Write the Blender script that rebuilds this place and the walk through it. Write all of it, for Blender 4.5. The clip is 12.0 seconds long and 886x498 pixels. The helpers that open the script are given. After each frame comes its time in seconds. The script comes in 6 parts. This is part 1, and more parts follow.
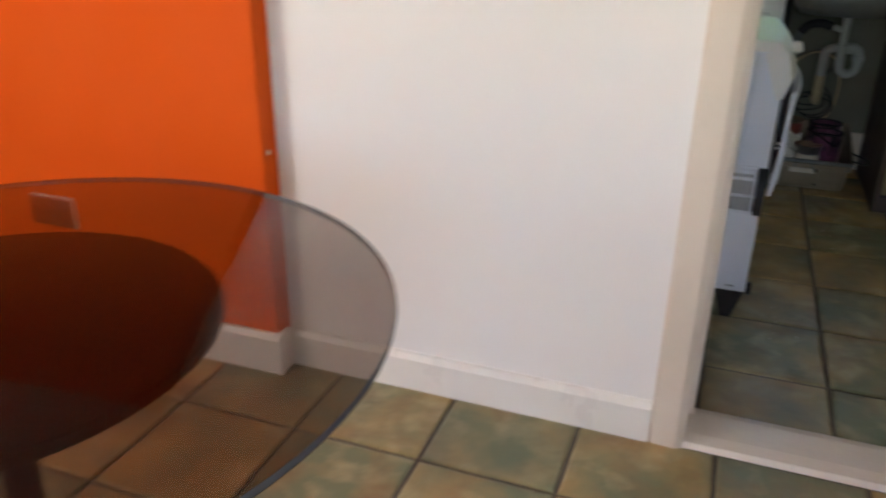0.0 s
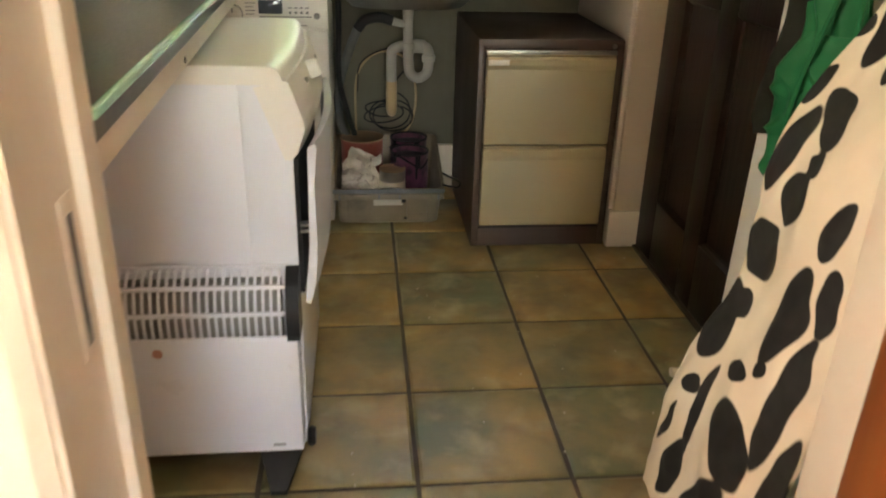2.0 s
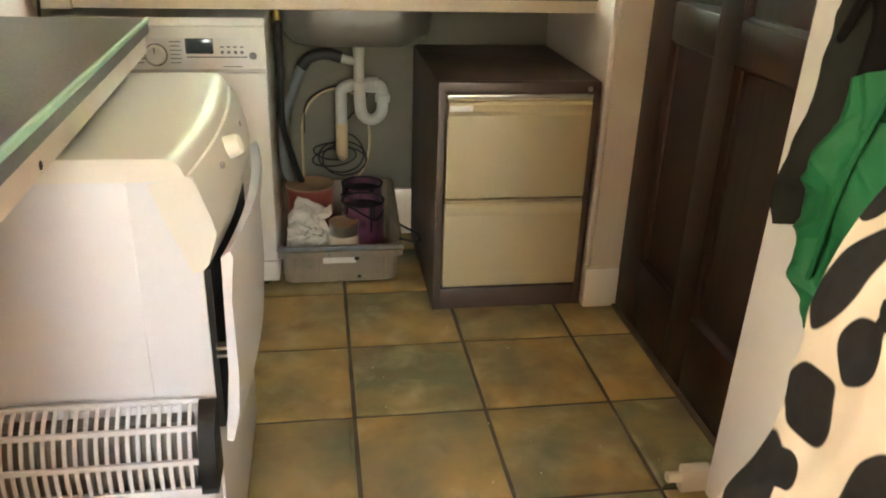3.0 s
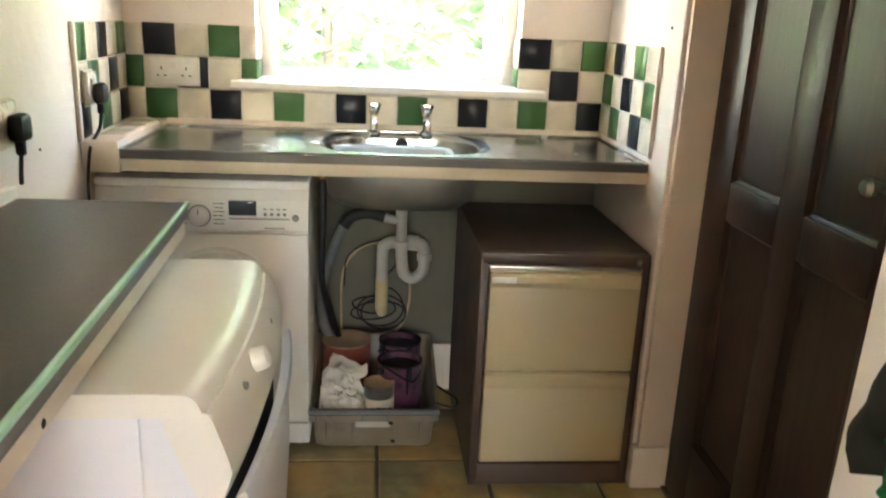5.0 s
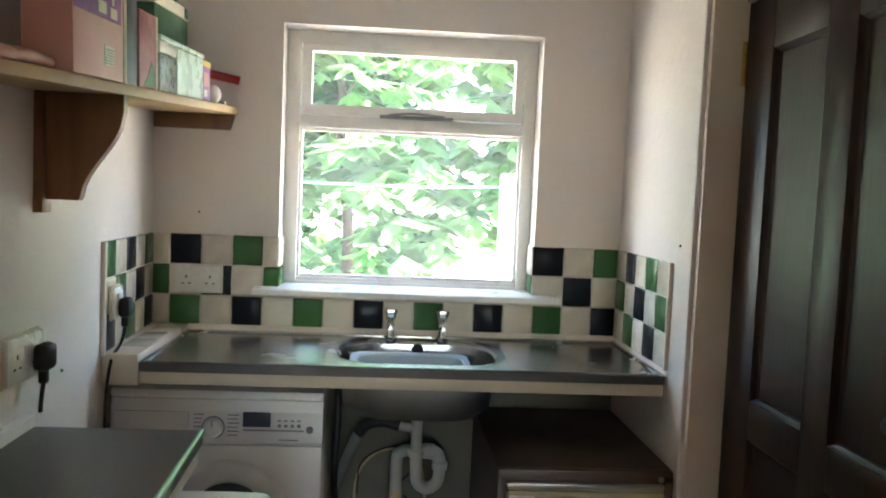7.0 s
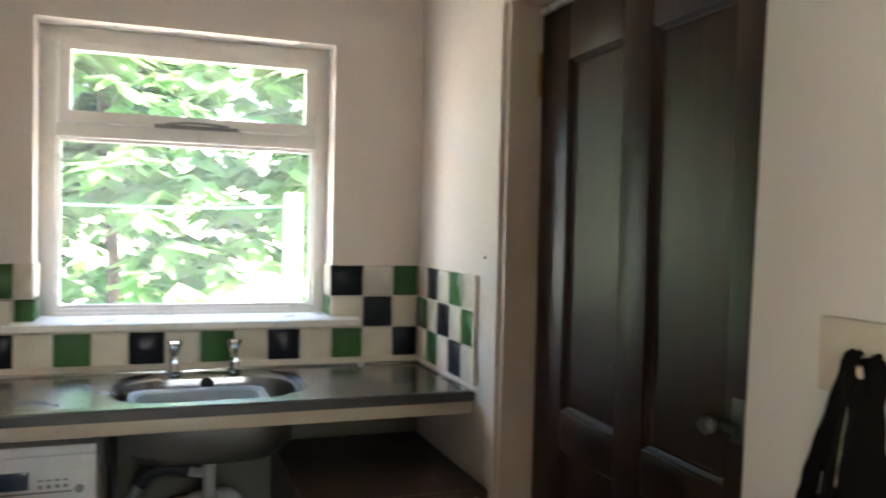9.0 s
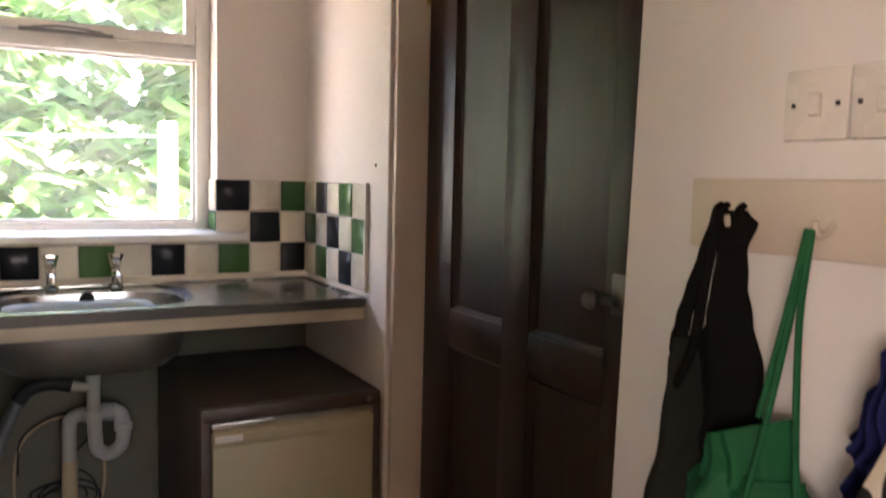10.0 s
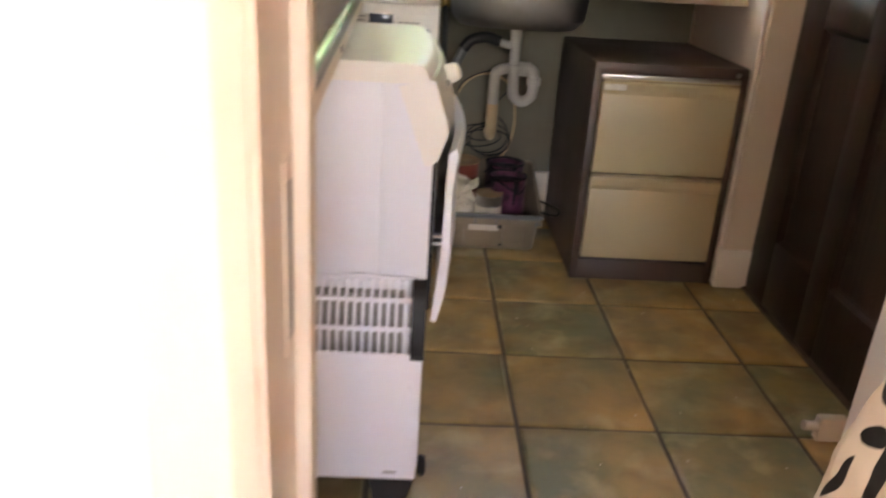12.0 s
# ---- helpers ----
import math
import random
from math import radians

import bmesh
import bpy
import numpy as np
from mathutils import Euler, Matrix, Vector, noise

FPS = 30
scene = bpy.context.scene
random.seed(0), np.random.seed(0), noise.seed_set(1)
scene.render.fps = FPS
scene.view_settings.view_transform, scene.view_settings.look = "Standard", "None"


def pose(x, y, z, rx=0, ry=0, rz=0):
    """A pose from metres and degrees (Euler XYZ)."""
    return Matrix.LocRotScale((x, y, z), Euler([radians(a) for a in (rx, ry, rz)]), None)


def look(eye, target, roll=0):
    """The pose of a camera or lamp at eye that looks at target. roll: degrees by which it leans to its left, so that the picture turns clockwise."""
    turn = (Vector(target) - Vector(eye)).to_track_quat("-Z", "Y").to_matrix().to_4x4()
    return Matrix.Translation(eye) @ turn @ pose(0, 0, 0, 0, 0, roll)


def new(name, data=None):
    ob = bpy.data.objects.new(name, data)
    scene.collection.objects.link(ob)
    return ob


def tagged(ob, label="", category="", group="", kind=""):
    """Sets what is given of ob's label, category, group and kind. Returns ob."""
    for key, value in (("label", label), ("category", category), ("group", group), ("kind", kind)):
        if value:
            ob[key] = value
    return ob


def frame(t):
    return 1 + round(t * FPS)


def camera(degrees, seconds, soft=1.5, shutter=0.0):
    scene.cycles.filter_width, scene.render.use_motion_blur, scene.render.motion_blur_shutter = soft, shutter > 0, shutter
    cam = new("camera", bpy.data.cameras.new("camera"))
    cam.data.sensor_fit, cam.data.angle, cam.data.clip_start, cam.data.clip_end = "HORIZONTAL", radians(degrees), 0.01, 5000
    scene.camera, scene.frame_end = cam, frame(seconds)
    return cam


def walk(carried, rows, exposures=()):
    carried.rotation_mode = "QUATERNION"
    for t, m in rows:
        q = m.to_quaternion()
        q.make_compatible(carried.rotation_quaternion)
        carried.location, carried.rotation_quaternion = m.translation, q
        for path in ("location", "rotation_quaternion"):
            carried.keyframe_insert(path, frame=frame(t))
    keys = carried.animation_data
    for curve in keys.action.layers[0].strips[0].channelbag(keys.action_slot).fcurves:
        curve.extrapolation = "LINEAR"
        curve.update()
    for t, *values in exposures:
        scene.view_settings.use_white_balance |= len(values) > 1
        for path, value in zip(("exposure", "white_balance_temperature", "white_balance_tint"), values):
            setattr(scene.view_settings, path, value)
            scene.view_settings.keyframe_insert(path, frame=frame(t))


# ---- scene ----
cam = camera(58.8, 12.0, soft=1.9, shutter=0.4)
PATH = [
    (0, (0.051, 0.082, 1.196), (-0.576, 1.798, 0.384), 0.7),
    (0.5, (0.084, 0.386, 1.17), (-0.211, 2.187, 0.353), 0.5),
    (1, (0.135, 0.692, 1.148), (0.133, 2.518, 0.33), 0.8),
    (1.5, (0.234, 0.966, 1.096), (0.383, 2.782, 0.272), 1.4),
    (2, (0.315, 1.185, 1.116), (0.515, 2.996, 0.291), 1.6),
    (2.5, (0.347, 1.414, 1.153), (0.605, 3.219, 0.331), 1.5),
    (2.7, (0.359, 1.466, 1.154), (0.64, 3.269, 0.336), 1.5),
    (4.3, (0.371, 1.654, 1.239), (0.659, 3.511, 0.555), 2.5),
    (4.5, (0.365, 1.663, 1.25), (0.63, 3.537, 0.606), 2.5),
    (5, (0.382, 1.662, 1.295), (0.571, 3.574, 0.738), 2.6),
    (5.5, (0.379, 1.661, 1.331), (0.533, 3.606, 0.895), 2.4),
    (6, (0.383, 1.664, 1.374), (0.524, 3.633, 1.056), 2.4),
    (6.5, (0.377, 1.664, 1.398), (0.515, 3.648, 1.192), 2.3),
    (6.7, (0.376, 1.661, 1.411), (0.512, 3.649, 1.237), 2.4),
    (8.3, (0.39, 1.744, 1.382), (0.596, 3.732, 1.337), 2.1),
    (8.5, (0.378, 1.761, 1.39), (0.677, 3.737, 1.34), 1.8),
    (9, (0.342, 1.811, 1.382), (1.026, 3.69, 1.326), 1.3),
    (9.5, (0.32, 1.811, 1.348), (1.226, 3.591, 1.249), 0.9),
    (10, (0.294, 1.784, 1.269), (1.26, 3.527, 1.093), 1.4),
    (10.5, (0.297, 1.717, 1.175), (1.246, 3.447, 0.849), 1.9),
    (11, (0.282, 1.595, 1.09), (1.008, 3.393, 0.602), 3.1),
    (11.5, (0.219, 1.472, 1.051), (0.583, 3.333, 0.413), 3.2),
    (12, (0.163, 1.28, 1.035), (0.239, 3.135, 0.29), 3.5),
]

EXPOSURES = [
    (0, 3.9, 6700, 10), (0.5, 3.85, 6750, 10), (1.0, 4.1, 6850, 10), (1.5, 4.75, 8500, 12), (2.0, 5.4, 9300, 12), (2.7, 5.95, 9600, 13),
    (4.5, 6.0, 8700, 15), (5.0, 5.8, 8300, 15), (5.5, 5.48, 7850, 15), (6.5, 4.85, 6850, 12), (8.5, 4.55, 6700, 13), (9.5, 4.5, 7750, 22), (10.5, 5.15, 8100, 36), (11.0, 5.7, 8600, 37),
    (11.5, 5.95, 8700, 35), (12, 5.55, 8500, 27),
]
walk(cam, [(t, look(eye, target, roll)) for t, eye, target, roll in PATH], EXPOSURES)

# ---- world, sun and large lights ----
world = bpy.data.worlds.new("sky")
world.use_nodes = True
scene.world = world
wn = world.node_tree
sky = wn.nodes.new("ShaderNodeTexSky")
sky.sky_type, sky.sun_disc = "NISHITA", False
sky.sun_elevation, sky.sun_rotation = radians(59.9), radians(135)
wn.links.new(sky.outputs[0], wn.nodes["Background"].inputs[0])
wn.nodes["Background"].inputs[1].default_value = 0.15

sun = new("sun", bpy.data.lights.new("sun", "SUN"))
sun.data.energy, sun.data.angle, sun.data.color = 4.5, radians(0.5), (1.0, 0.95, 0.87)
sun.matrix_world = look((1.6, -1.6, 3.9), (0, 0, 0))


def area_light(name, eye, target, w, h, watts, colour):
    ob = new(name, bpy.data.lights.new(name, "AREA"))
    ob.data.shape, ob.data.size, ob.data.size_y = "RECTANGLE", w, h
    ob.data.energy, ob.data.color = watts, colour
    ob.matrix_world = look(eye, target)
    return ob


# area lamps added at two unseen openings to light the dining room
area_light("added_south_light", (0.55, -2.16, 1.55), (0.2, 1.7, 1.0), 0.95, 0.9, 0.2, (0.40, 0.64, 1.0))
area_light("added_west_light", (-2.66, -0.6, 1.47), (0.2, 0.5, 1.25), 1.05, 0.9, 2.9, (1.0, 0.96, 0.90))


# ---- materials ----
def tree_of(name):
    m = bpy.data.materials.new(name)
    m.use_nodes = True
    return m, m.node_tree.nodes, m.node_tree.links, m.node_tree.nodes["Principled BSDF"]


def add_mix(nodes, links, fac, a, b):
    """A colour mix; each input is a socket or a value."""
    mix = nodes.new("ShaderNodeMix")
    mix.data_type = "RGBA"
    for sock, v in ((mix.inputs[0], fac), (mix.inputs[6], a), (mix.inputs[7], b)):
        if isinstance(v, bpy.types.NodeSocket):
            links.new(v, sock)
        elif isinstance(v, tuple):
            sock.default_value = (*v, 1)
        else:
            sock.default_value = v
    return mix.outputs[2]


def noise_ramp(nodes, links, scale, lo, hi, detail=5, stretch=(1, 1, 1), rough=0.55, warp=0.0):
    co = nodes.new("ShaderNodeTexCoord")
    mp = nodes.new("ShaderNodeMapping")
    mp.inputs[3].default_value = stretch
    links.new(co.outputs["Object"], mp.inputs[0])
    n = nodes.new("ShaderNodeTexNoise")
    n.inputs["Scale"].default_value, n.inputs["Detail"].default_value = scale, detail
    n.inputs["Roughness"].default_value, n.inputs["Distortion"].default_value = rough, warp
    links.new(mp.outputs[0], n.inputs["Vector"])
    r = nodes.new("ShaderNodeMapRange")
    r.inputs[1].default_value, r.inputs[2].default_value = lo, hi
    links.new(n.outputs[0], r.inputs[0])
    return r.outputs[0]


def add_bump(nodes, links, bsdf, height, strength, distance):
    b = nodes.new("ShaderNodeBump")
    b.inputs["Strength"].default_value, b.inputs["Distance"].default_value = strength, distance
    links.new(height, b.inputs["Height"])
    links.new(b.outputs[0], bsdf.inputs["Normal"])


def material(name, a, b=None, rough=0.5, metal=0.0, scale=3.0, fine=60.0, bump=0.15, depth=0.002, stretch=(1, 1, 1), dirt=None, dirt_at=(0.62, 0.8), dirt_scale=2.5, rough_var=0.1, spec=0.5):
    """Two tones mixed by a coarse noise, a fine relief, an optional stain colour, and uneven gloss."""
    m, nodes, links, bsdf = tree_of(name)
    b = b or tuple(c * 0.86 for c in a)
    coarse = noise_ramp(nodes, links, scale, 0.3, 0.7, stretch=stretch)
    colour = add_mix(nodes, links, coarse, a, b)
    if dirt:
        colour = add_mix(nodes, links, noise_ramp(nodes, links, dirt_scale, *dirt_at, detail=8, rough=0.65), colour, dirt)
    links.new(colour, bsdf.inputs["Base Color"])
    grain = noise_ramp(nodes, links, fine, 0.2, 0.8, stretch=stretch)
    r = nodes.new("ShaderNodeMapRange")
    r.inputs[3].default_value, r.inputs[4].default_value = max(rough - rough_var, 0.02), min(rough + rough_var, 1)
    links.new(noise_ramp(nodes, links, scale * 3, 0.3, 0.7), r.inputs[0])
    links.new(r.outputs[0], bsdf.inputs["Roughness"])
    bsdf.inputs["Metallic"].default_value = metal
    bsdf.inputs["Specular IOR Level"].default_value = spec
    if bump:
        add_bump(nodes, links, bsdf, grain, bump, depth)
    return m


def tile_floor_material():
    """Mottled slate-look ceramic, ochre to green, each tile of its own cast."""
    m, nodes, links, bsdf = tree_of("mottled_ceramic")
    info = nodes.new("ShaderNodeObjectInfo")
    geo = nodes.new("ShaderNodeNewGeometry")
    add = nodes.new("ShaderNodeVectorMath")
    links.new(geo.outputs["Position"], add.inputs[0])
    scl = nodes.new("ShaderNodeMath")
    scl.operation, scl.inputs[1].default_value = "MULTIPLY", 37.0
    links.new(info.outputs["Random"], scl.inputs[0])
    links.new(scl.outputs[0], add.inputs[1])

    def layer(scale, lo, hi, warp):
        n = nodes.new("ShaderNodeTexNoise")
        n.inputs["Scale"].default_value, n.inputs["Detail"].default_value, n.inputs["Distortion"].default_value = scale, 7, warp
        links.new(add.outputs[0], n.inputs["Vector"])
        r = nodes.new("ShaderNodeMapRange")
        r.inputs[1].default_value, r.inputs[2].default_value = lo, hi
        links.new(n.outputs[0], r.inputs[0])
        return r.outputs[0]

    cast = nodes.new("ShaderNodeMapRange")
    cast.inputs[1].default_value, cast.inputs[2].default_value, cast.inputs[3].default_value, cast.inputs[4].default_value = 0, 1, -0.55, 0.5
    links.new(info.outputs["Random"], cast.inputs[0])
    mixf = nodes.new("ShaderNodeMath")
    mixf.operation, mixf.use_clamp = "ADD", True
    links.new(layer(5.5, 0.34, 0.68, 0.15), mixf.inputs[0])
    links.new(cast.outputs[0], mixf.inputs[1])
    base = add_mix(nodes, links, mixf.outputs[0], (0.45, 0.29, 0.11), (0.18, 0.19, 0.10))
    base = add_mix(nodes, links, layer(10, 0.5, 0.8, 0.25), base, (0.48, 0.40, 0.22))
    base = add_mix(nodes, links, layer(8, 0.5, 0.8, 0.2), base, (0.21, 0.125, 0.055))
    base = add_mix(nodes, links, layer(2.3, 0.5, 0.75, 0.2), base, (0.10, 0.13, 0.085))
    links.new(base, bsdf.inputs["Base Color"])
    r = nodes.new("ShaderNodeMapRange")
    r.inputs[3].default_value, r.inputs[4].default_value = 0.32, 0.55
    links.new(layer(14, 0.3, 0.7, 0.3), r.inputs[0])
    links.new(r.outputs[0], bsdf.inputs["Roughness"])
    add_bump(nodes, links, bsdf, layer(26, 0.2, 0.8, 0.4), 0.35, 0.003)
    return m


def glaze(name, a, rough=0.22, spec=0.5):
    m, nodes, links, bsdf = tree_of(name)
    info = nodes.new("ShaderNodeObjectInfo")
    c = add_mix(nodes, links, noise_ramp(nodes, links, 16, 0.3, 0.75), a, tuple(x * 0.72 for x in a))
    c = add_mix(nodes, links, info.outputs["Random"], c, tuple(min(x * 1.12 + 0.004, 1) for x in a))
    links.new(c, bsdf.inputs["Base Color"])
    bsdf.inputs["Roughness"].default_value, bsdf.inputs["Specular IOR Level"].default_value = rough, spec
    add_bump(nodes, links, bsdf, noise_ramp(nodes, links, 22, 0.2, 0.8), 0.15, 0.0015)
    return m


def wood(name, a, b, rough=0.5, axis=2, scale=9.0, knots=None, bump=0.25, spec=0.5):
    """Grain that runs along the given axis."""
    m, nodes, links, bsdf = tree_of(name)
    stretch = [1.0, 1.0, 1.0]
    stretch[axis] = 0.07
    g = noise_ramp(nodes, links, scale * 3.2, 0.3, 0.72, detail=6, stretch=tuple(stretch), warp=0.6)
    c = add_mix(nodes, links, g, a, b)
    c = add_mix(nodes, links, noise_ramp(nodes, links, 2.4, 0.45, 0.8), c, tuple(x * 0.75 for x in b))
    if knots:
        st = [1.0, 1.0, 1.0]
        st[axis] = 0.45
        c = add_mix(nodes, links, noise_ramp(nodes, links, 7.5, 0.70, 0.76, detail=1, stretch=tuple(st)), c, knots)
    links.new(c, bsdf.inputs["Base Color"])
    bsdf.inputs["Roughness"].default_value, bsdf.inputs["Specular IOR Level"].default_value = rough, spec
    add_bump(nodes, links, bsdf, noise_ramp(nodes, links, scale * 9, 0.2, 0.8, stretch=tuple(stretch)), bump, 0.0015)
    return m


def cow_print():
    """Cream cloth with large black rounded patches, from the patch field stored on the cloth."""
    m, nodes, links, bsdf = tree_of("cow_print_cloth")
    field = nodes.new("ShaderNodeAttribute")
    field.attribute_name = "patch"
    edge = nodes.new("ShaderNodeMapRange")
    edge.inputs[1].default_value, edge.inputs[2].default_value = -0.03, 0.03
    links.new(field.outputs["Fac"], edge.inputs[0])
    cream = add_mix(nodes, links, noise_ramp(nodes, links, 6, 0.3, 0.7), (0.66, 0.58, 0.46), (0.58, 0.49, 0.38))
    black = add_mix(nodes, links, noise_ramp(nodes, links, 40, 0.3, 0.7), (0.012, 0.011, 0.011), (0.019, 0.018, 0.017))
    links.new(add_mix(nodes, links, edge.outputs[0], cream, black), bsdf.inputs["Base Color"])
    bsdf.inputs["Roughness"].default_value, bsdf.inputs["Specular IOR Level"].default_value = 0.7, 0.25
    add_bump(nodes, links, bsdf, noise_ramp(nodes, links, 420, 0.2, 0.8), 0.2, 0.0006)
    return m


def hazed_glass():
    """Clear window glass with a thin translucent film that paints in the haze of glare."""
    m, nodes, links, bsdf = tree_of("hazed_window_glass")
    clear = nodes.new("ShaderNodeBsdfTransparent")
    film = nodes.new("ShaderNodeBsdfTranslucent")
    film.inputs[0].default_value = (0.9, 0.92, 0.9, 1)
    mix = nodes.new("ShaderNodeMixShader")
    # uneven share of the film that imitates veiling glare
    sweep = nodes.new("ShaderNodeMapRange")
    sweep.inputs[3].default_value, sweep.inputs[4].default_value = 0.02, 0.05
    links.new(noise_ramp(nodes, links, 4, 0.35, 0.7), sweep.inputs[0])
    links.new(sweep.outputs[0], mix.inputs[0])
    links.new(clear.outputs[0], mix.inputs[1])
    links.new(film.outputs[0], mix.inputs[2])
    links.new(mix.outputs[0], nodes["Material Output"].inputs[0])
    return m


def smoked_glass():
    """Tinted sheet glass: light goes straight through, a little is mirrored at a slant."""
    m, nodes, links, bsdf = tree_of("smoked_table_glass")
    clear = nodes.new("ShaderNodeBsdfTransparent")
    clear.inputs[0].default_value = (0.59, 0.55, 0.515, 1)
    gloss = nodes.new("ShaderNodeBsdfGlossy")
    gloss.inputs["Roughness"].default_value = 0.02
    slant = nodes.new("ShaderNodeLayerWeight")
    power = nodes.new("ShaderNodeMath")
    power.operation, power.inputs[1].default_value = "POWER", 4.0
    scaled = nodes.new("ShaderNodeMath")
    scaled.operation, scaled.inputs[1].default_value, scaled.inputs[2].default_value = "MULTIPLY_ADD", 0.35, 0.015
    links.new(slant.outputs["Facing"], power.inputs[0])
    links.new(power.outputs[0], scaled.inputs[0])
    mix = nodes.new("ShaderNodeMixShader")
    links.new(scaled.outputs[0], mix.inputs[0])
    links.new(clear.outputs[0], mix.inputs[1])
    links.new(gloss.outputs[0], mix.inputs[2])
    links.new(mix.outputs[0], nodes["Material Output"].inputs[0])
    return m


def leaf_material(name, a, b):
    m, nodes, links, bsdf = tree_of(name)
    geo = nodes.new("ShaderNodeNewGeometry")
    c = add_mix(nodes, links, geo.outputs["Random Per Island"], a, b)
    links.new(c, bsdf.inputs["Base Color"])
    bsdf.inputs["Roughness"].default_value = 0.42
    tr = nodes.new("ShaderNodeBsdfTranslucent")
    links.new(c, tr.inputs[0])
    mix = nodes.new("ShaderNodeMixShader")
    mix.inputs[0].default_value = 0.5
    links.new(bsdf.outputs[0], mix.inputs[1])
    links.new(tr.outputs[0], mix.inputs[2])
    links.new(mix.outputs[0], nodes["Material Output"].inputs[0])
    return m


WHITE_WALL = material("white_emulsion", (0.80, 0.775, 0.74), (0.77, 0.745, 0.71), 0.75, scale=1.2, fine=45, bump=0.18, depth=0.004, dirt=(0.66, 0.61, 0.55), dirt_at=(0.66, 0.95))
SCULLERY_WALL = material("scullery_emulsion", (0.77, 0.695, 0.63), (0.74, 0.665, 0.60), 0.7, scale=1.5, fine=30, bump=0.25, depth=0.006, dirt=(0.58, 0.53, 0.46), dirt_at=(0.66, 0.95))
UNDER_WALL = material("dull_green_grey_wall", (0.165, 0.150, 0.110), (0.135, 0.122, 0.088), 0.8, scale=4, fine=40, dirt=(0.14, 0.12, 0.08), dirt_at=(0.6, 0.9))
ORANGE = material("orange_emulsion", (0.72, 0.10, 0.006), (0.68, 0.088, 0.005), 0.7, scale=1.5, fine=45, bump=0.18, depth=0.004, spec=0.15)
GLOSS_CREAM = material("old_cream_gloss_paint", (0.70, 0.62, 0.52), (0.64, 0.55, 0.45), 0.38, scale=4, fine=35, bump=0.3, depth=0.003, dirt=(0.36, 0.28, 0.2), dirt_at=(0.7, 0.9), dirt_scale=9)
GLOSS_WHITE = material("white_gloss_paint", (0.80, 0.78, 0.73), (0.75, 0.72, 0.66), 0.32, scale=4, fine=35, bump=0.2, dirt=(0.5, 0.43, 0.34), dirt_at=(0.72, 0.95), dirt_scale=7)
CEILING = material("ceiling_paint", (0.80, 0.79, 0.77), None, 0.8, scale=2)
GROUT = material("dark_floor_grout", (0.075, 0.062, 0.048), (0.13, 0.105, 0.075), 0.85, scale=9, fine=120, bump=0.5)
TILE_FLOOR = tile_floor_material()
TILE_GROUT = material("cream_tile_grout", (0.62, 0.57, 0.48), (0.52, 0.46, 0.37), 0.8, scale=20)
TILE_CREAM = glaze("cream_glaze", (0.72, 0.65, 0.53))
TILE_GREEN = glaze("green_glaze", (0.035, 0.12, 0.032), 0.3, 0.35)
TILE_BLACK = glaze("blue_black_glaze", (0.006, 0.008, 0.014), 0.3, 0.22)
STEEL = material("brushed_stainless_steel", (0.48, 0.475, 0.455), (0.44, 0.435, 0.415), 0.26, 1.0, scale=4, fine=160, bump=0.04, depth=0.0004, stretch=(0.06, 1, 1), rough_var=0.02)
STEEL_DULL = material("dull_pressed_steel", (0.30, 0.295, 0.28), (0.26, 0.255, 0.24), 0.5, 1.0, scale=6, fine=160, bump=0.05, depth=0.0005)
STEEL_EDGE = material("dark_dull_steel", (0.17, 0.165, 0.155), (0.11, 0.105, 0.10), 0.4, 1.0, scale=9, fine=120, bump=0.05, stretch=(0.2, 1, 1))
CHROME = material("chrome", (0.72, 0.72, 0.72), (0.62, 0.62, 0.6), 0.12, 1.0, bump=0, dirt=(0.4, 0.37, 0.3), dirt_at=(0.6, 0.9), dirt_scale=40)
BRASS = material("dull_brass", (0.50, 0.35, 0.12), (0.36, 0.24, 0.08), 0.35, 1.0, scale=30, bump=0)
APPLIANCE = material("white_appliance_enamel", (0.73, 0.74, 0.79), (0.70, 0.71, 0.76), 0.42, scale=2, fine=200, bump=0.05, dirt=(0.6, 0.56, 0.5), dirt_at=(0.74, 0.95), dirt_scale=4)
APPLIANCE_CREAM = material("yellowed_white_plastic", (0.77, 0.74, 0.69), (0.75, 0.72, 0.665), 0.33, scale=3, fine=150, bump=0.02, rough_var=0.02)
HEATER_WHITE = material("white_heater_enamel", (0.75, 0.76, 0.81), (0.72, 0.73, 0.78), 0.35, scale=2, fine=200, bump=0.04, dirt=(0.55, 0.5, 0.45), dirt_at=(0.75, 0.95), dirt_scale=5)
BLACK_PLASTIC = material("black_plastic", (0.012, 0.011, 0.011), (0.019, 0.018, 0.017), 0.5, scale=12, spec=0.3)
GREY_PLASTIC = material("grey_plastic", (0.20, 0.20, 0.19), (0.26, 0.26, 0.25), 0.5, scale=12)
DARK_GAP = material("matt_near_black", (0.02, 0.02, 0.02), None, 0.9, bump=0)
LCD = material("grey_display", (0.05, 0.06, 0.075), (0.06, 0.07, 0.085), 0.15, bump=0)
PRINT = material("grey_print", (0.22, 0.21, 0.2), None, 0.5, bump=0)
WORKTOP = material("dark_green_grey_laminate", (0.045, 0.046, 0.040), (0.052, 0.053, 0.046), 0.36, scale=60, fine=240, bump=0.03, depth=0.0005, rough_var=0.04)
CAB_BROWN = material("brown_enamelled_steel", (0.085, 0.055, 0.043), (0.078, 0.050, 0.039), 0.45, scale=3, fine=260, bump=0.06, depth=0.0005, rough_var=0.03)
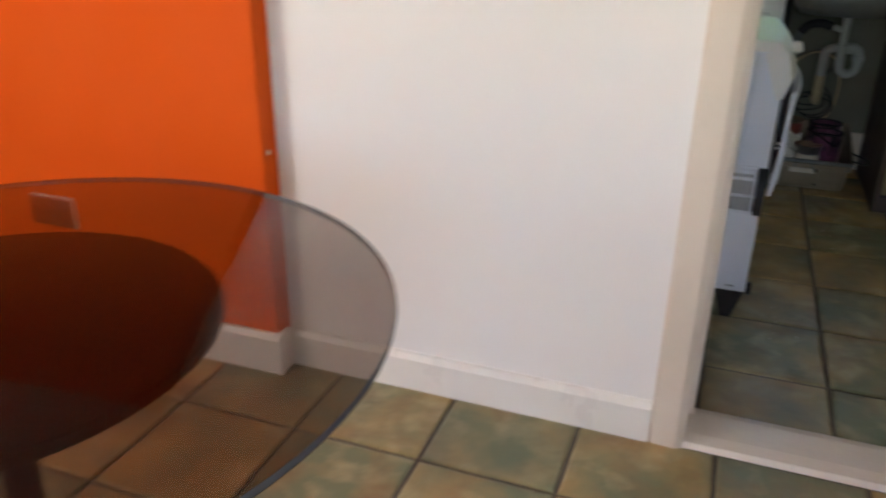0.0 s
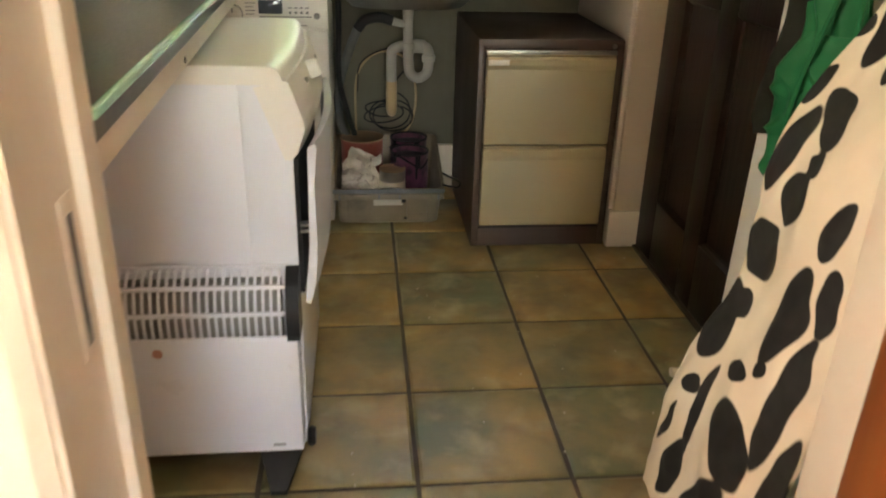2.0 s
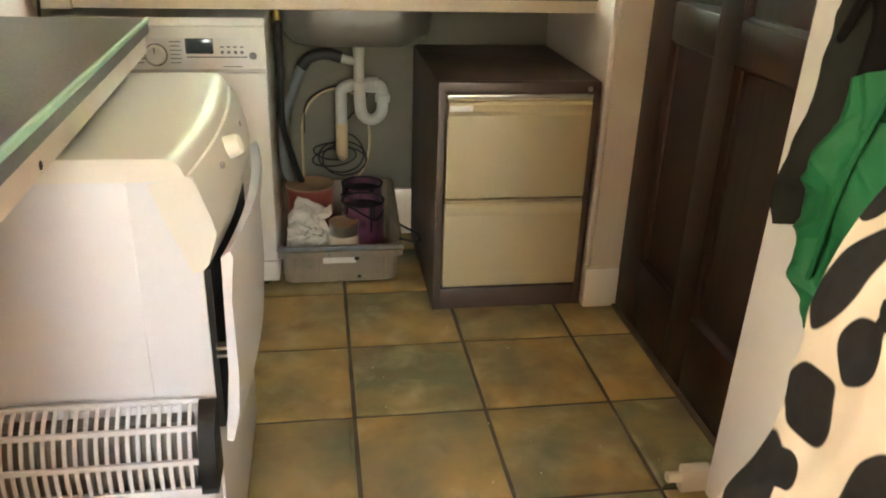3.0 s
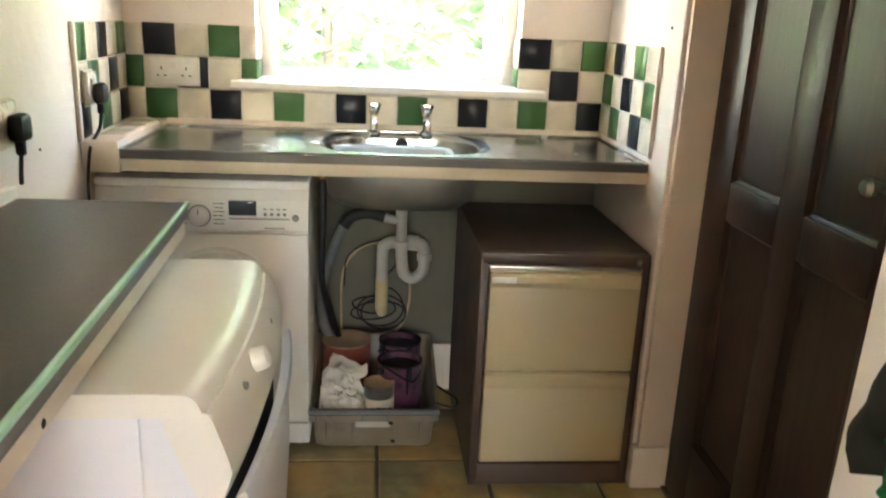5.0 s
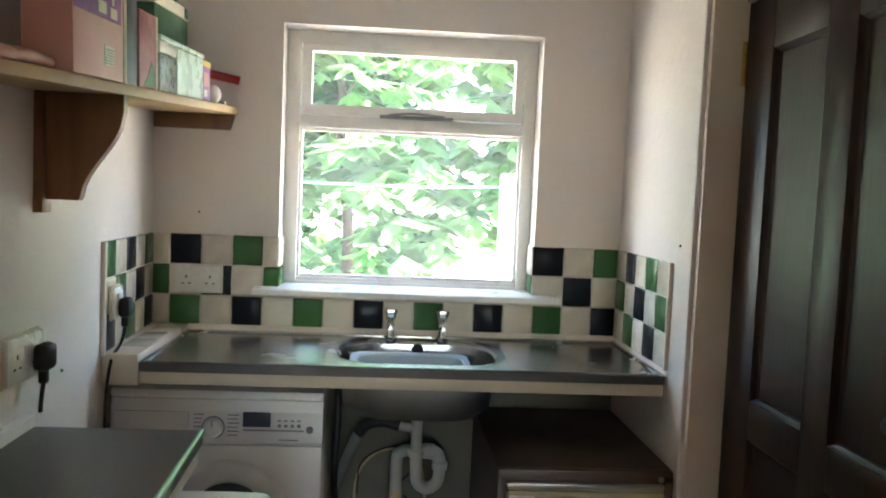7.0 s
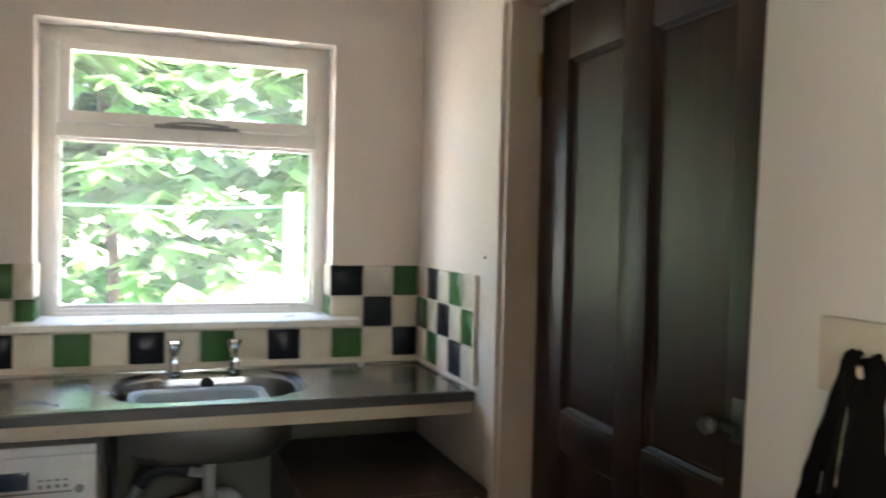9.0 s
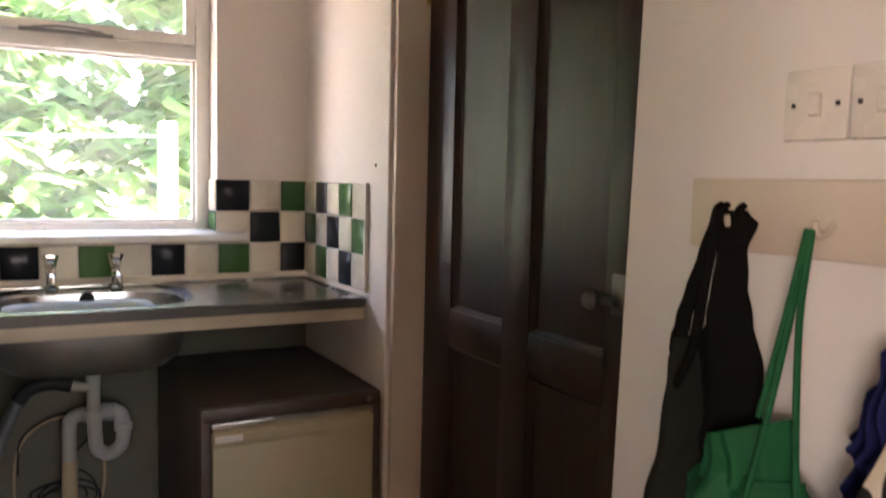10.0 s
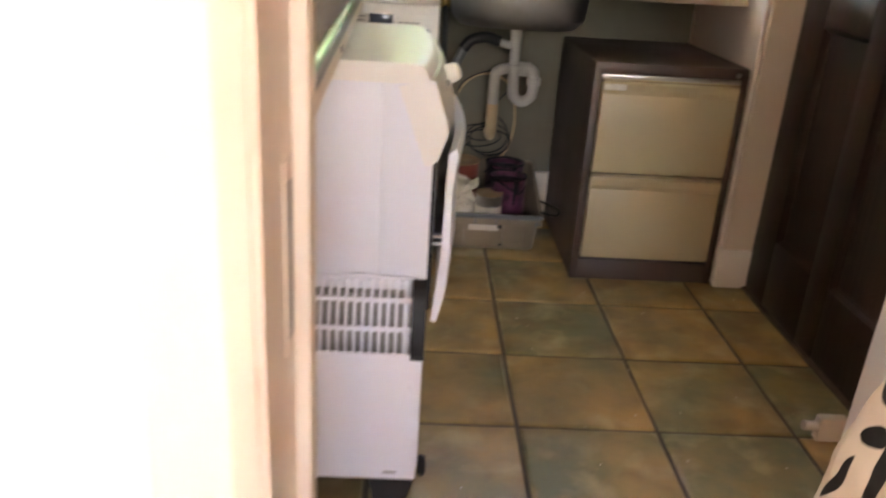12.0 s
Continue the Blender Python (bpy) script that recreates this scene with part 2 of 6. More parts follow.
CAB_CREAM = material("beige_enamelled_steel", (0.50, 0.415, 0.255), (0.47, 0.385, 0.235), 0.42, scale=3, fine=260, bump=0.1, depth=0.0008, dirt=(0.36, 0.29, 0.17), dirt_at=(0.7, 0.95), dirt_scale=6)
DOOR_DARK = wood("dark_stained_wood", (0.040, 0.017, 0.010), (0.020, 0.0095, 0.0065), 0.36, 2, 7.0, bump=0.3, spec=0.3)
PINE = wood("varnished_orange_pine", (0.27, 0.080, 0.024), (0.17, 0.045, 0.013), 0.32, 2, 6.0, knots=(0.09, 0.024, 0.008))
SHELF_PINE = wood("pale_knotty_pine", (0.56, 0.40, 0.20), (0.46, 0.29, 0.12), 0.5, 1, 6.0, knots=(0.18, 0.08, 0.03))
BRACKET_WOOD = wood("brown_stained_pine", (0.27, 0.125, 0.052), (0.17, 0.072, 0.028), 0.42, 2, 6.0, knots=(0.06, 0.025, 0.01))
BATTEN = wood("cream_painted_batten", (0.62, 0.52, 0.39), (0.52, 0.42, 0.3), 0.5, 0, 5.0)
COW = cow_print()
BLACK_CLOTH = material("black_nylon_cloth", (0.006, 0.006, 0.006), (0.010, 0.009, 0.008), 0.9, spec=0.06, scale=8, fine=300, bump=0.2, depth=0.0008)
CHARCOAL_CLOTH = material("charcoal_nylon_cloth", (0.018, 0.020, 0.017), (0.026, 0.028, 0.024), 0.8, spec=0.12, scale=8, fine=300, bump=0.2, depth=0.0008)
GREEN_CLOTH = material("green_nylon_cloth", (0.001, 0.125, 0.045), (0.001, 0.088, 0.031), 0.65, spec=0.25, scale=7, fine=320, bump=0.2, depth=0.0008)
BLUE_CLOTH = material("navy_blue_cloth", (0.008, 0.015, 0.095), (0.006, 0.010, 0.055), 0.75, spec=0.25, scale=9, fine=320, bump=0.2, depth=0.0008)
PINK_CLOTH = material("pink_cloth", (0.55, 0.19, 0.17), None, 0.7, scale=9)
RAG = material("crumpled_white_rag", (0.66, 0.61, 0.52), (0.58, 0.53, 0.44), 0.85, scale=9, fine=200, bump=0.3, dirt=(0.4, 0.3, 0.2), dirt_at=(0.7, 0.95), dirt_scale=12)
CRATE = material("grubby_translucent_plastic", (0.27, 0.215, 0.145), (0.19, 0.15, 0.10), 0.4, scale=7, dirt=(0.10, 0.08, 0.06), dirt_at=(0.58, 0.85), dirt_scale=11)
TIN = material("dull_tinplate", (0.42, 0.40, 0.37), (0.3, 0.28, 0.25), 0.4, 0.9, scale=15, dirt=(0.25, 0.10, 0.05), dirt_at=(0.6, 0.85), dirt_scale=18)
PAINT_RED = material("red_brown_paint", (0.27, 0.055, 0.03), (0.2, 0.04, 0.025), 0.5, scale=20)
PAINT_PINK = material("magenta_label", (0.19, 0.05, 0.10), (0.05, 0.018, 0.030), 0.5, scale=14, dirt=(0.012, 0.008, 0.010), dirt_at=(0.46, 0.6), dirt_scale=13)
PAINT_TAN = material("dried_tan_paint", (0.42, 0.29, 0.18), (0.34, 0.22, 0.13), 0.6, scale=20)
WASTE_PIPE = material("white_waste_plastic", (0.42, 0.41, 0.38), (0.36, 0.34, 0.30), 0.4, scale=9, dirt=(0.42, 0.33, 0.22), dirt_at=(0.66, 0.9), dirt_scale=14)
PIPE_TAN = material("yellowed_waste_plastic", (0.52, 0.38, 0.22), (0.46, 0.32, 0.18), 0.45, scale=14)
HOSE_GREY = material("grey_hose", (0.16, 0.17, 0.17), (0.12, 0.125, 0.125), 0.5, scale=12)
BOWL_PLASTIC = material("pale_grey_plastic_bowl", (0.44, 0.52, 0.52), (0.40, 0.47, 0.47), 0.35, scale=6)
SOCKET_WHITE = material("white_moulded_plastic", (0.78, 0.76, 0.70), (0.75, 0.72, 0.66), 0.25, scale=9, bump=0)
BOX_PINK = material("pink_card", (0.62, 0.31, 0.25), (0.56, 0.27, 0.22), 0.5, scale=6)
BOX_PURPLE = material("purple_print", (0.22, 0.06, 0.24), (0.3, 0.08, 0.3), 0.45, scale=25)
BOX_NAVY = material("navy_card", (0.02, 0.025, 0.05), None, 0.45)
BOX_ROSE = material("dusky_rose_card", (0.42, 0.12, 0.15), (0.3, 0.1, 0.1), 0.45, scale=14)
BOX_GREEN = material("dark_green_plastic", (0.02, 0.09, 0.045), None, 0.35)
CARD_CREAM = material("cream_card", (0.68, 0.60, 0.47), None, 0.6, scale=8)
YELLOW = material("yellow_card", (0.72, 0.52, 0.06), None, 0.5)
RED_PLASTIC = material("glossy_red_plastic", (0.36, 0.015, 0.018), (0.3, 0.012, 0.014), 0.2, bump=0)
GLASS = hazed_glass()
SMOKED = smoked_glass()
TABLE_DISC = material("dark_mahogany_disc", (0.020, 0.006, 0.005), (0.015, 0.005, 0.004), 0.5, scale=4, bump=0, spec=0.15)
LEAF = leaf_material("fresh_broad_leaves", (0.09, 0.23, 0.065), (0.17, 0.33, 0.13))
# the same leaves again, with shade put into the green
LEAF_SHADED = leaf_material("shaded_broad_leaves", (0.03, 0.10, 0.022), (0.07, 0.17, 0.04))
BARK = material("rough_bark", (0.10, 0.08, 0.06), (0.06, 0.045, 0.035), 0.9, scale=8, fine=40, bump=0.8, depth=0.01)
# ground colour lightened so the garden below the leaves reads as glaring white
PALE_GROUND = material("brightened_ground", (0.46, 0.43, 0.36), (0.38, 0.36, 0.29), 0.9, scale=1.5, fine=60, bump=0.6, depth=0.02)
PAVING = material("pale_paving", (0.48, 0.46, 0.42), (0.4, 0.38, 0.34), 0.8, scale=3)
CONCRETE = material("pale_concrete", (0.60, 0.59, 0.56), (0.5, 0.49, 0.46), 0.8, scale=7)
ROPE = material("turquoise_line", (0.15, 0.45, 0.45), None, 0.5, bump=0)
# pale green of the highlight painted along the worktop edge
EDGE_GLINT = material("pale_green_glint", (0.40, 0.74, 0.58), (0.35, 0.68, 0.52), 0.12, scale=8, bump=0)
ALUMINIUM = material("dull_aluminium", (0.55, 0.55, 0.52), (0.46, 0.46, 0.44), 0.38, 1.0, scale=12, bump=0.05)
FROSTED_MINT = material("pale_mint_frosted_plastic", (0.58, 0.74, 0.63), (0.64, 0.76, 0.68), 0.3, scale=9, bump=0.03)
TUB_GREY = material("smoky_grey_plastic", (0.16, 0.18, 0.18), (0.22, 0.24, 0.23), 0.3, scale=14, bump=0.03)
GLOVE_PINK = material("pink_rubber", (0.62, 0.30, 0.22), (0.55, 0.25, 0.18), 0.5, scale=20)
ROOF = material("grey_roof", (0.10, 0.095, 0.09), None, 0.8)



# ---- building helpers ----
ORIGIN = {}


def thing(name, at, label, category, group="", kind=""):
    """An Empty at the thing's base, under which its parts hang."""
    ob = new(name)
    ob.location = at
    ORIGIN[ob.name] = Vector(at)
    return tagged(ob, label, category, group, kind)


def finish(name, bm, mat, smooth=False):
    bmesh.ops.recalc_face_normals(bm, faces=bm.faces)
    me = bpy.data.meshes.new(name)
    bm.to_mesh(me)
    bm.free()
    me.materials.append(mat)
    if smooth:
        me.shade_smooth()
        me.set_sharp_from_angle(angle=radians(38))
    return me


def part(name, bm, mat, parent, label="", smooth=True):
    """One mesh object under a thing or a part; the bmesh is in world places."""
    o = ORIGIN[parent.name]
    bmesh.ops.translate(bm, verts=bm.verts, vec=-o)
    ob = new(name, finish(name, bm, mat, smooth))
    ob.parent = parent
    ORIGIN[ob.name] = o
    return tagged(ob, label)


def whole(name, bm, mat, label, category, kind="", group="", smooth=True, at=None):
    """A thing or a piece of the setting that is one mesh."""
    at = Vector(at) if at else Vector((0, 0, 0))
    bmesh.ops.translate(bm, verts=bm.verts, vec=-at)
    ob = new(name, finish(name, bm, mat, smooth))
    ob.location = at
    ORIGIN[ob.name] = at
    return tagged(ob, label, category, group, kind)


def box(x0, x1, y0, y1, z0, z1, bevel=0.0, seg=2, bm=None):
    """A box, its edges rounded."""
    own = bmesh.new()
    bmesh.ops.create_cube(own, size=1)
    bmesh.ops.transform(own, verts=own.verts, matrix=Matrix.LocRotScale(((x0 + x1) / 2, (y0 + y1) / 2, (z0 + z1) / 2), None, (abs(x1 - x0), abs(y1 - y0), abs(z1 - z0))))
    if bevel:
        bmesh.ops.bevel(own, geom=own.edges[:], offset=bevel, segments=seg, affect="EDGES", profile=0.5)
    return merge(bm, own)


def merge(bm, own):
    if bm is None:
        return own
    me = bpy.data.meshes.new("temp")
    own.to_mesh(me)
    own.free()
    bm.from_mesh(me)
    bpy.data.meshes.remove(me)
    return bm


def prism(points, axis, a, b, bevel=0.0, seg=2, bm=None):
    """A flat outline drawn out along an axis from a to b; points are in the other two axes, in their order."""
    own = bmesh.new()

    def place(p, w):
        return {0: (w, p[0], p[1]), 1: (p[0], w, p[1]), 2: (p[0], p[1], w)}[axis]

    lo = [own.verts.new(place(p, a)) for p in points]
    hi = [own.verts.new(place(p, b)) for p in points]
    own.faces.new(lo), own.faces.new(hi[::-1])
    n = len(points)
    for i in range(n):
        own.faces.new((lo[i], lo[(i + 1) % n], hi[(i + 1) % n], hi[i]))
    bmesh.ops.recalc_face_normals(own, faces=own.faces)
    if bevel:
        sharp = [e for e in own.edges if len(e.link_faces) == 2 and e.calc_face_angle() > 0.6]
        bmesh.ops.bevel(own, geom=sharp, offset=bevel, segments=seg, affect="EDGES", profile=0.5)
    return merge(bm, own)


def lathe(profile, centre, axis="z", n=28, bm=None, hollow=False):
    """A turned shape: profile of (radius, height) about a centre; a hollow one joins its last ring to its first."""
    own = bmesh.new()
    rings = []
    for r, h in profile:
        ring = []
        for i in range(n):
            a = 2 * math.pi * i / n
            c, s = r * math.cos(a), r * math.sin(a)
            v = {"z": (c, s, h), "y": (c, h, s), "x": (h, c, s)}[axis]
            ring.append(own.verts.new(Vector(centre) + Vector(v)))
        rings.append(ring)
    for p, q in zip(rings, rings[1:]):
        for i in range(n):
            own.faces.new((p[i], p[(i + 1) % n], q[(i + 1) % n], q[i]))
    if hollow:
        for i in range(n):
            own.faces.new((rings[-1][i], rings[-1][(i + 1) % n], rings[0][(i + 1) % n], rings[0][i]))
    else:
        own.faces.new(rings[0][::-1]), own.faces.new(rings[-1])
    bmesh.ops.remove_doubles(own, verts=own.verts, dist=1e-6)
    return merge(bm, own)


def smooth_line(points, steps=6):
    """A Catmull-Rom line through the points."""
    pts = [Vector(p) for p in points]
    pts = [pts[0] * 2 - pts[1], *pts, pts[-1] * 2 - pts[-2]]
    out = []
    for i in range(1, len(pts) - 2):
        p0, p1, p2, p3 = pts[i - 1:i + 3]
        for k in range(steps):
            t = k / steps
            out.append(0.5 * (2 * p1 + (p2 - p0) * t + (2 * p0 - 5 * p1 + 4 * p2 - p3) * t * t + (3 * p1 - p0 - 3 * p2 + p3) * t ** 3))
    return out + [pts[-2]]


def tube(points, radius, n=10, steps=6, bm=None):
    """A round tube along a smooth line; radius is a number or one value for each end."""
    line = smooth_line(points, steps) if steps > 1 else [Vector(p) for p in points]
    own = bmesh.new()
    r0, r1 = radius if isinstance(radius, tuple) else (radius, radius)
    rings, up = [], None
    for i, p in enumerate(line):
        d = (line[min(i + 1, len(line) - 1)] - line[max(i - 1, 0)]).normalized()
        up = d.orthogonal() if up is None else (up - d * up.dot(d))
        up.normalize()
        side = d.cross(up)
        r = r0 + (r1 - r0) * i / (len(line) - 1)
        rings.append([own.verts.new(p + r * (math.cos(2 * math.pi * k / n) * up + math.sin(2 * math.pi * k / n) * side)) for k in range(n)])
    for p, q in zip(rings, rings[1:]):
        for i in range(n):
            own.faces.new((p[i], p[(i + 1) % n], q[(i + 1) % n], q[i]))
    own.faces.new(rings[0][::-1]), own.faces.new(rings[-1])
    return merge(bm, own)


def sheet(func, nu, nv, thick):
    """A cloth: func(u, v) gives a place; a second skin lies thick behind it (towards +x), closed all round."""
    bm = bmesh.new()
    skins = []
    for off in (0, thick):
        skins.append([[bm.verts.new(Vector(func(i / nu, j / nv)) + Vector((off, 0, 0))) for i in range(nu + 1)] for j in range(nv + 1)])
    for g in skins:
        for j in range(nv):
            for i in range(nu):
                bm.faces.new((g[j][i], g[j][i + 1], g[j + 1][i + 1], g[j + 1][i]))
    a, b = skins
    rim = [(0, i) for i in range(nu)] + [(j, nu) for j in range(nv)] + [(nv, i) for i in range(nu, 0, -1)] + [(j, 0) for j in range(nv, 0, -1)]
    for (j0, i0), (j1, i1) in zip(rim, rim[1:] + rim[:1]):
        bm.faces.new((a[j0][i0], a[j1][i1], b[j1][i1], b[j0][i0]))
    return bm


def wall_with_hole(x0, x1, y0, y1, z0, z1, hx0, hx1, hz0, hz1, along="x"):
    """A thick wall along x (or y) with one opening that goes right through."""
    bm = bmesh.new()
    us, ws = sorted({x0 if along == "x" else y0, hx0, hx1, x1 if along == "x" else y1}), sorted({z0, hz0, hz1, z1})
    lo, hi = (y0, y1) if along == "x" else (x0, x1)
    grid = {}

    def v(u, w, d):
        key = (u, w, d)
        if key not in grid:
            grid[key] = bm.verts.new((u, d, w) if along == "x" else (d, u, w))
        return grid[key]

    def solid(i, j):
        if not (0 <= i < len(us) - 1 and 0 <= j < len(ws) - 1):
            return False
        mu, mw = (us[i] + us[i + 1]) / 2, (ws[j] + ws[j + 1]) / 2
        return not (hx0 < mu < hx1 and hz0 < mw < hz1)

    for i in range(len(us) - 1):
        for j in range(len(ws) - 1):
            if not solid(i, j):
                continue
            a, b, c, d = us[i], us[i + 1], ws[j], ws[j + 1]
            for s in (lo, hi):
                bm.faces.new((v(a, c, s), v(b, c, s), v(b, d, s), v(a, d, s)))
            for di, dj, p, q in ((-1, 0, (a, c), (a, d)), (1, 0, (b, c), (b, d)), (0, -1, (a, c), (b, c)), (0, 1, (a, d), (b, d))):
                if not solid(i + di, j + dj):
                    bm.faces.new((v(*p, lo), v(*q, lo), v(*q, hi), v(*p, hi)))
    return bm


# ---- the setting ----
WX, LX, BY, DY = 1.16, -0.395, 4.29, 1.734   # side walls of the scullery, its window wall, the dining room's wall

# window wall: painted above, a darker grey-green sheet below the sink
whole("wall_north", wall_with_hole(-0.75, 1.6, BY, BY + 0.26, 0, 2.6, 0.013, 0.868, 1.068, 1.95), SCULLERY_WALL, "off-white painted plaster wall with a window opening", "wall", "structure", smooth=False)
whole("wall_under_sink", box(LX, WX + 0.01, BY - 0.006, BY + 0.01, 0, 0.89), UNDER_WALL, "dull grey-green wall under the sink", "wall", "structure", smooth=False)
LEFT = [(LX, BY + 0.1), (LX, BY), (-0.372, 3.78), (-0.318, 3.2), (-0.318, 1.88)]
whole("wall_west", prism(LEFT + [(-0.7, 1.88), (-0.7, BY + 0.1)], 2, 0, 2.6), SCULLERY_WALL, "off-white painted plaster side wall", "wall", "structure", smooth=False)
# right wall with the recess of the dark door
whole("wall_east_far", box(WX, 1.62, 3.65, BY + 0.1, 0, 2.6, 0.004), SCULLERY_WALL, "off-white painted plaster wall beside the sink", "wall", "structure", smooth=False)
whole("wall_east_near", prism([(1.88, 0), (2.772, 0), (2.70, 2.6), (1.88, 2.6)], 0, WX, 1.62, 0.004), WHITE_WALL, "warm white painted plaster wall with coat hooks", "wall", "structure", smooth=False)
whole("wall_east_lintel", box(WX, 1.62, 2.69, 3.65, 1.955, 2.6), SCULLERY_WALL, "off-white painted plaster above the door recess", "wall", "structure", smooth=False)
whole("wall_east_back", box(1.36, 1.6, 2.69, 3.65, 0, 1.955), GLOSS_CREAM, "cream wall behind the dark door", "wall", "structure", smooth=False)
whole("trim_door_lining", box(WX + 0.012, 1.30, 3.632, 3.65, 0, 1.955, 0.003), GLOSS_CREAM, "tan cream painted door lining", "trim", "structure")
whole("trim_door_lining_near", box(WX + 0.06, 1.30, 2.775, 2.79, 0, 1.955, 0.003), GLOSS_CREAM, "tan cream painted door lining", "trim", "structure")
whole("baseboard_pillar", box(1.155, 1.285, 3.622, 3.66, 0, 0.135, 0.008), GLOSS_WHITE, "white painted skirting block at the wall end", "baseboard", "structure")
whole("baseboard_under_sink", box(0.58, 0.99, BY - 0.024, BY, 0, 0.18, 0.006), GLOSS_CREAM, "cream painted skirting under the sink", "baseboard", "structure")
# doorway wall between the rooms
whole("wall_south", wall_with_hole(-1.03, 1.75, DY, 1.876, 0, 2.6, 0.058, 0.848, 0, 2.02), WHITE_WALL, "white emulsioned wall with a doorway", "wall", "structure", smooth=False)
whole("wall_orange", box(-2.75, -1.002, 1.668, 1.9, 0, 2.6, 0.004), ORANGE, "bright orange emulsioned wall", "wall", "structure", smooth=False)
# the west and south openings are unseen, added to hold the lamps
whole("wall_dining_west", wall_with_hole(-2.9, -2.7, -2.4, 1.9, 0, 2.6, -1.15, -0.05, 1.0, 1.95, "y"), ORANGE, "bright orange emulsioned wall with an added, unseen window opening", "wall", "structure", smooth=False)
whole("wall_dining_east", box(1.75, 1.95, -2.4, 1.9, 0, 2.6), WHITE_WALL, "white emulsioned wall", "wall", "structure", smooth=False)
whole("wall_dining_south", wall_with_hole(-2.9, 1.95, -2.4, -2.2, 0, 2.6, 0.05, 1.05, 1.05, 2.0), WHITE_WALL, "white emulsioned wall with an added, unseen window opening", "wall", "structure", smooth=False)
whole("ceiling_scullery", box(-0.7, 1.62, 1.8, BY + 0.1, 2.32, 2.45), CEILING, "white painted ceiling", "ceiling", "structure", smooth=False)
whole("ceiling_dining", box(-2.9, 1.95, -2.4, 1.8, 2.42, 2.55), CEILING, "white painted ceiling", "ceiling", "structure", smooth=False)
whole("roof", box(-3.0, 2.1, -2.6, BY + 0.3, 2.6, 2.72), ROOF, "flat grey roof over the rooms", "roof", "structure", smooth=False)

# skirtings of the dining room
whole("baseboard_white", prism([(1.712, 0), (DY, 0), (DY, 0.105), (1.722, 0.105), (1.712, 0.092)], 0, -1.0, -0.012), GLOSS_WHITE, "white gloss skirting board along the white wall", "baseboard", "structure", smooth=False)
whole("baseboard_orange", prism([(1.646, 0), (1.668, 0), (1.668, 0.118), (1.656, 0.118), (1.646, 0.104)], 0, -2.7, -0.985), GLOSS_WHITE, "white gloss skirting board along the orange wall", "baseboard", "structure", smooth=False)
whole("baseboard_return", box(-1.002, -0.985, 1.668, 1.712, 0, 0.117, 0.003), GLOSS_WHITE, "white gloss skirting return", "baseboard", "structure")

# door lining, architraves and threshold between the rooms
lining = prism([(0.058, DY - 0.012), (0.072, DY - 0.012), (0.072, 1.84), (0.084, 1.84), (0.084, 1.876), (0.072, 1.876), (0.072, 1.89), (0.058, 1.89)], 2, 0.016, 2.02)
whole("trim_lining_left", lining, GLOSS_CREAM, "chipped cream painted door lining", "trim", "structure", smooth=False)
whole("trim_lining_right", box(0.834, 0.848, 1.775, 1.89, 0.016, 2.02, 0.002), GLOSS_CREAM, "cream painted door lining", "trim", "structure")
whole("trim_lining_top", box(0.058, 0.848, DY - 0.012, 1.89, 2.006, 2.03, 0.002), GLOSS_CREAM, "cream painted door lining head", "trim", "structure")
whole("trim_architrave_left", prism([(-0.012, DY), (-0.012, DY - 0.012), (-0.004, DY - 0.02), (0.05, DY - 0.024), (0.066, DY - 0.016), (0.066, DY)], 2, 0, 2.09), GLOSS_CREAM, "cream painted architrave beside the doorway", "trim", "structure", smooth=False)
whole("trim_architrave_right", prism([(0.878, DY), (0.878, DY - 0.016), (0.888, DY - 0.024), (0.93, DY - 0.02), (0.93, DY)], 2, 0, 2.09), GLOSS_CREAM, "cream painted architrave beside the doorway", "trim", "structure", smooth=False)
whole("trim_architrave_top", box(-0.012, 0.93, DY - 0.022, DY, 2.03, 2.1, 0.004), GLOSS_CREAM, "cream painted architrave over the doorway", "trim", "structure")
whole("trim_architrave_inner", box(-0.01, 0.062, 1.876, 1.893, 0, 2.08, 0.004), GLOSS_CREAM, "cream painted inner architrave", "trim", "structure")
whole("threshold", prism([(DY - 0.012, 0), (1.885, 0), (1.878, 0.016), (1.85, 0.022), (1.76, 0.022), (DY - 0.004, 0.014)], 0, 0.06, 0.846), GLOSS_CREAM, "worn cream painted wooden threshold", "threshold", "structure", smooth=False)
latch = thing("strike_plate", (0.073, 1.80, 1.0), "worn dull metal latch plate on the door lining", "latch plate")
part("plate", box(0.072, 0.0740, 1.796, 1.826, 0.735, 0.885, 0.0008), GLOSS_CREAM, latch, "plate painted over in cream")
part("slot", box(0.0725, 0.0745, 1.806, 1.818, 0.745, 0.868, 0.0004), STEEL_EDGE, latch, "dark worn metal latch slot")

# ---- floors ----
floor = whole("floor", box(-2.9, 1.95, -2.4, BY + 0.1, -0.12, -0.006), GROUT, "dark grouted floor laid with mottled ceramic tiles", "floor", "structure", smooth=False)


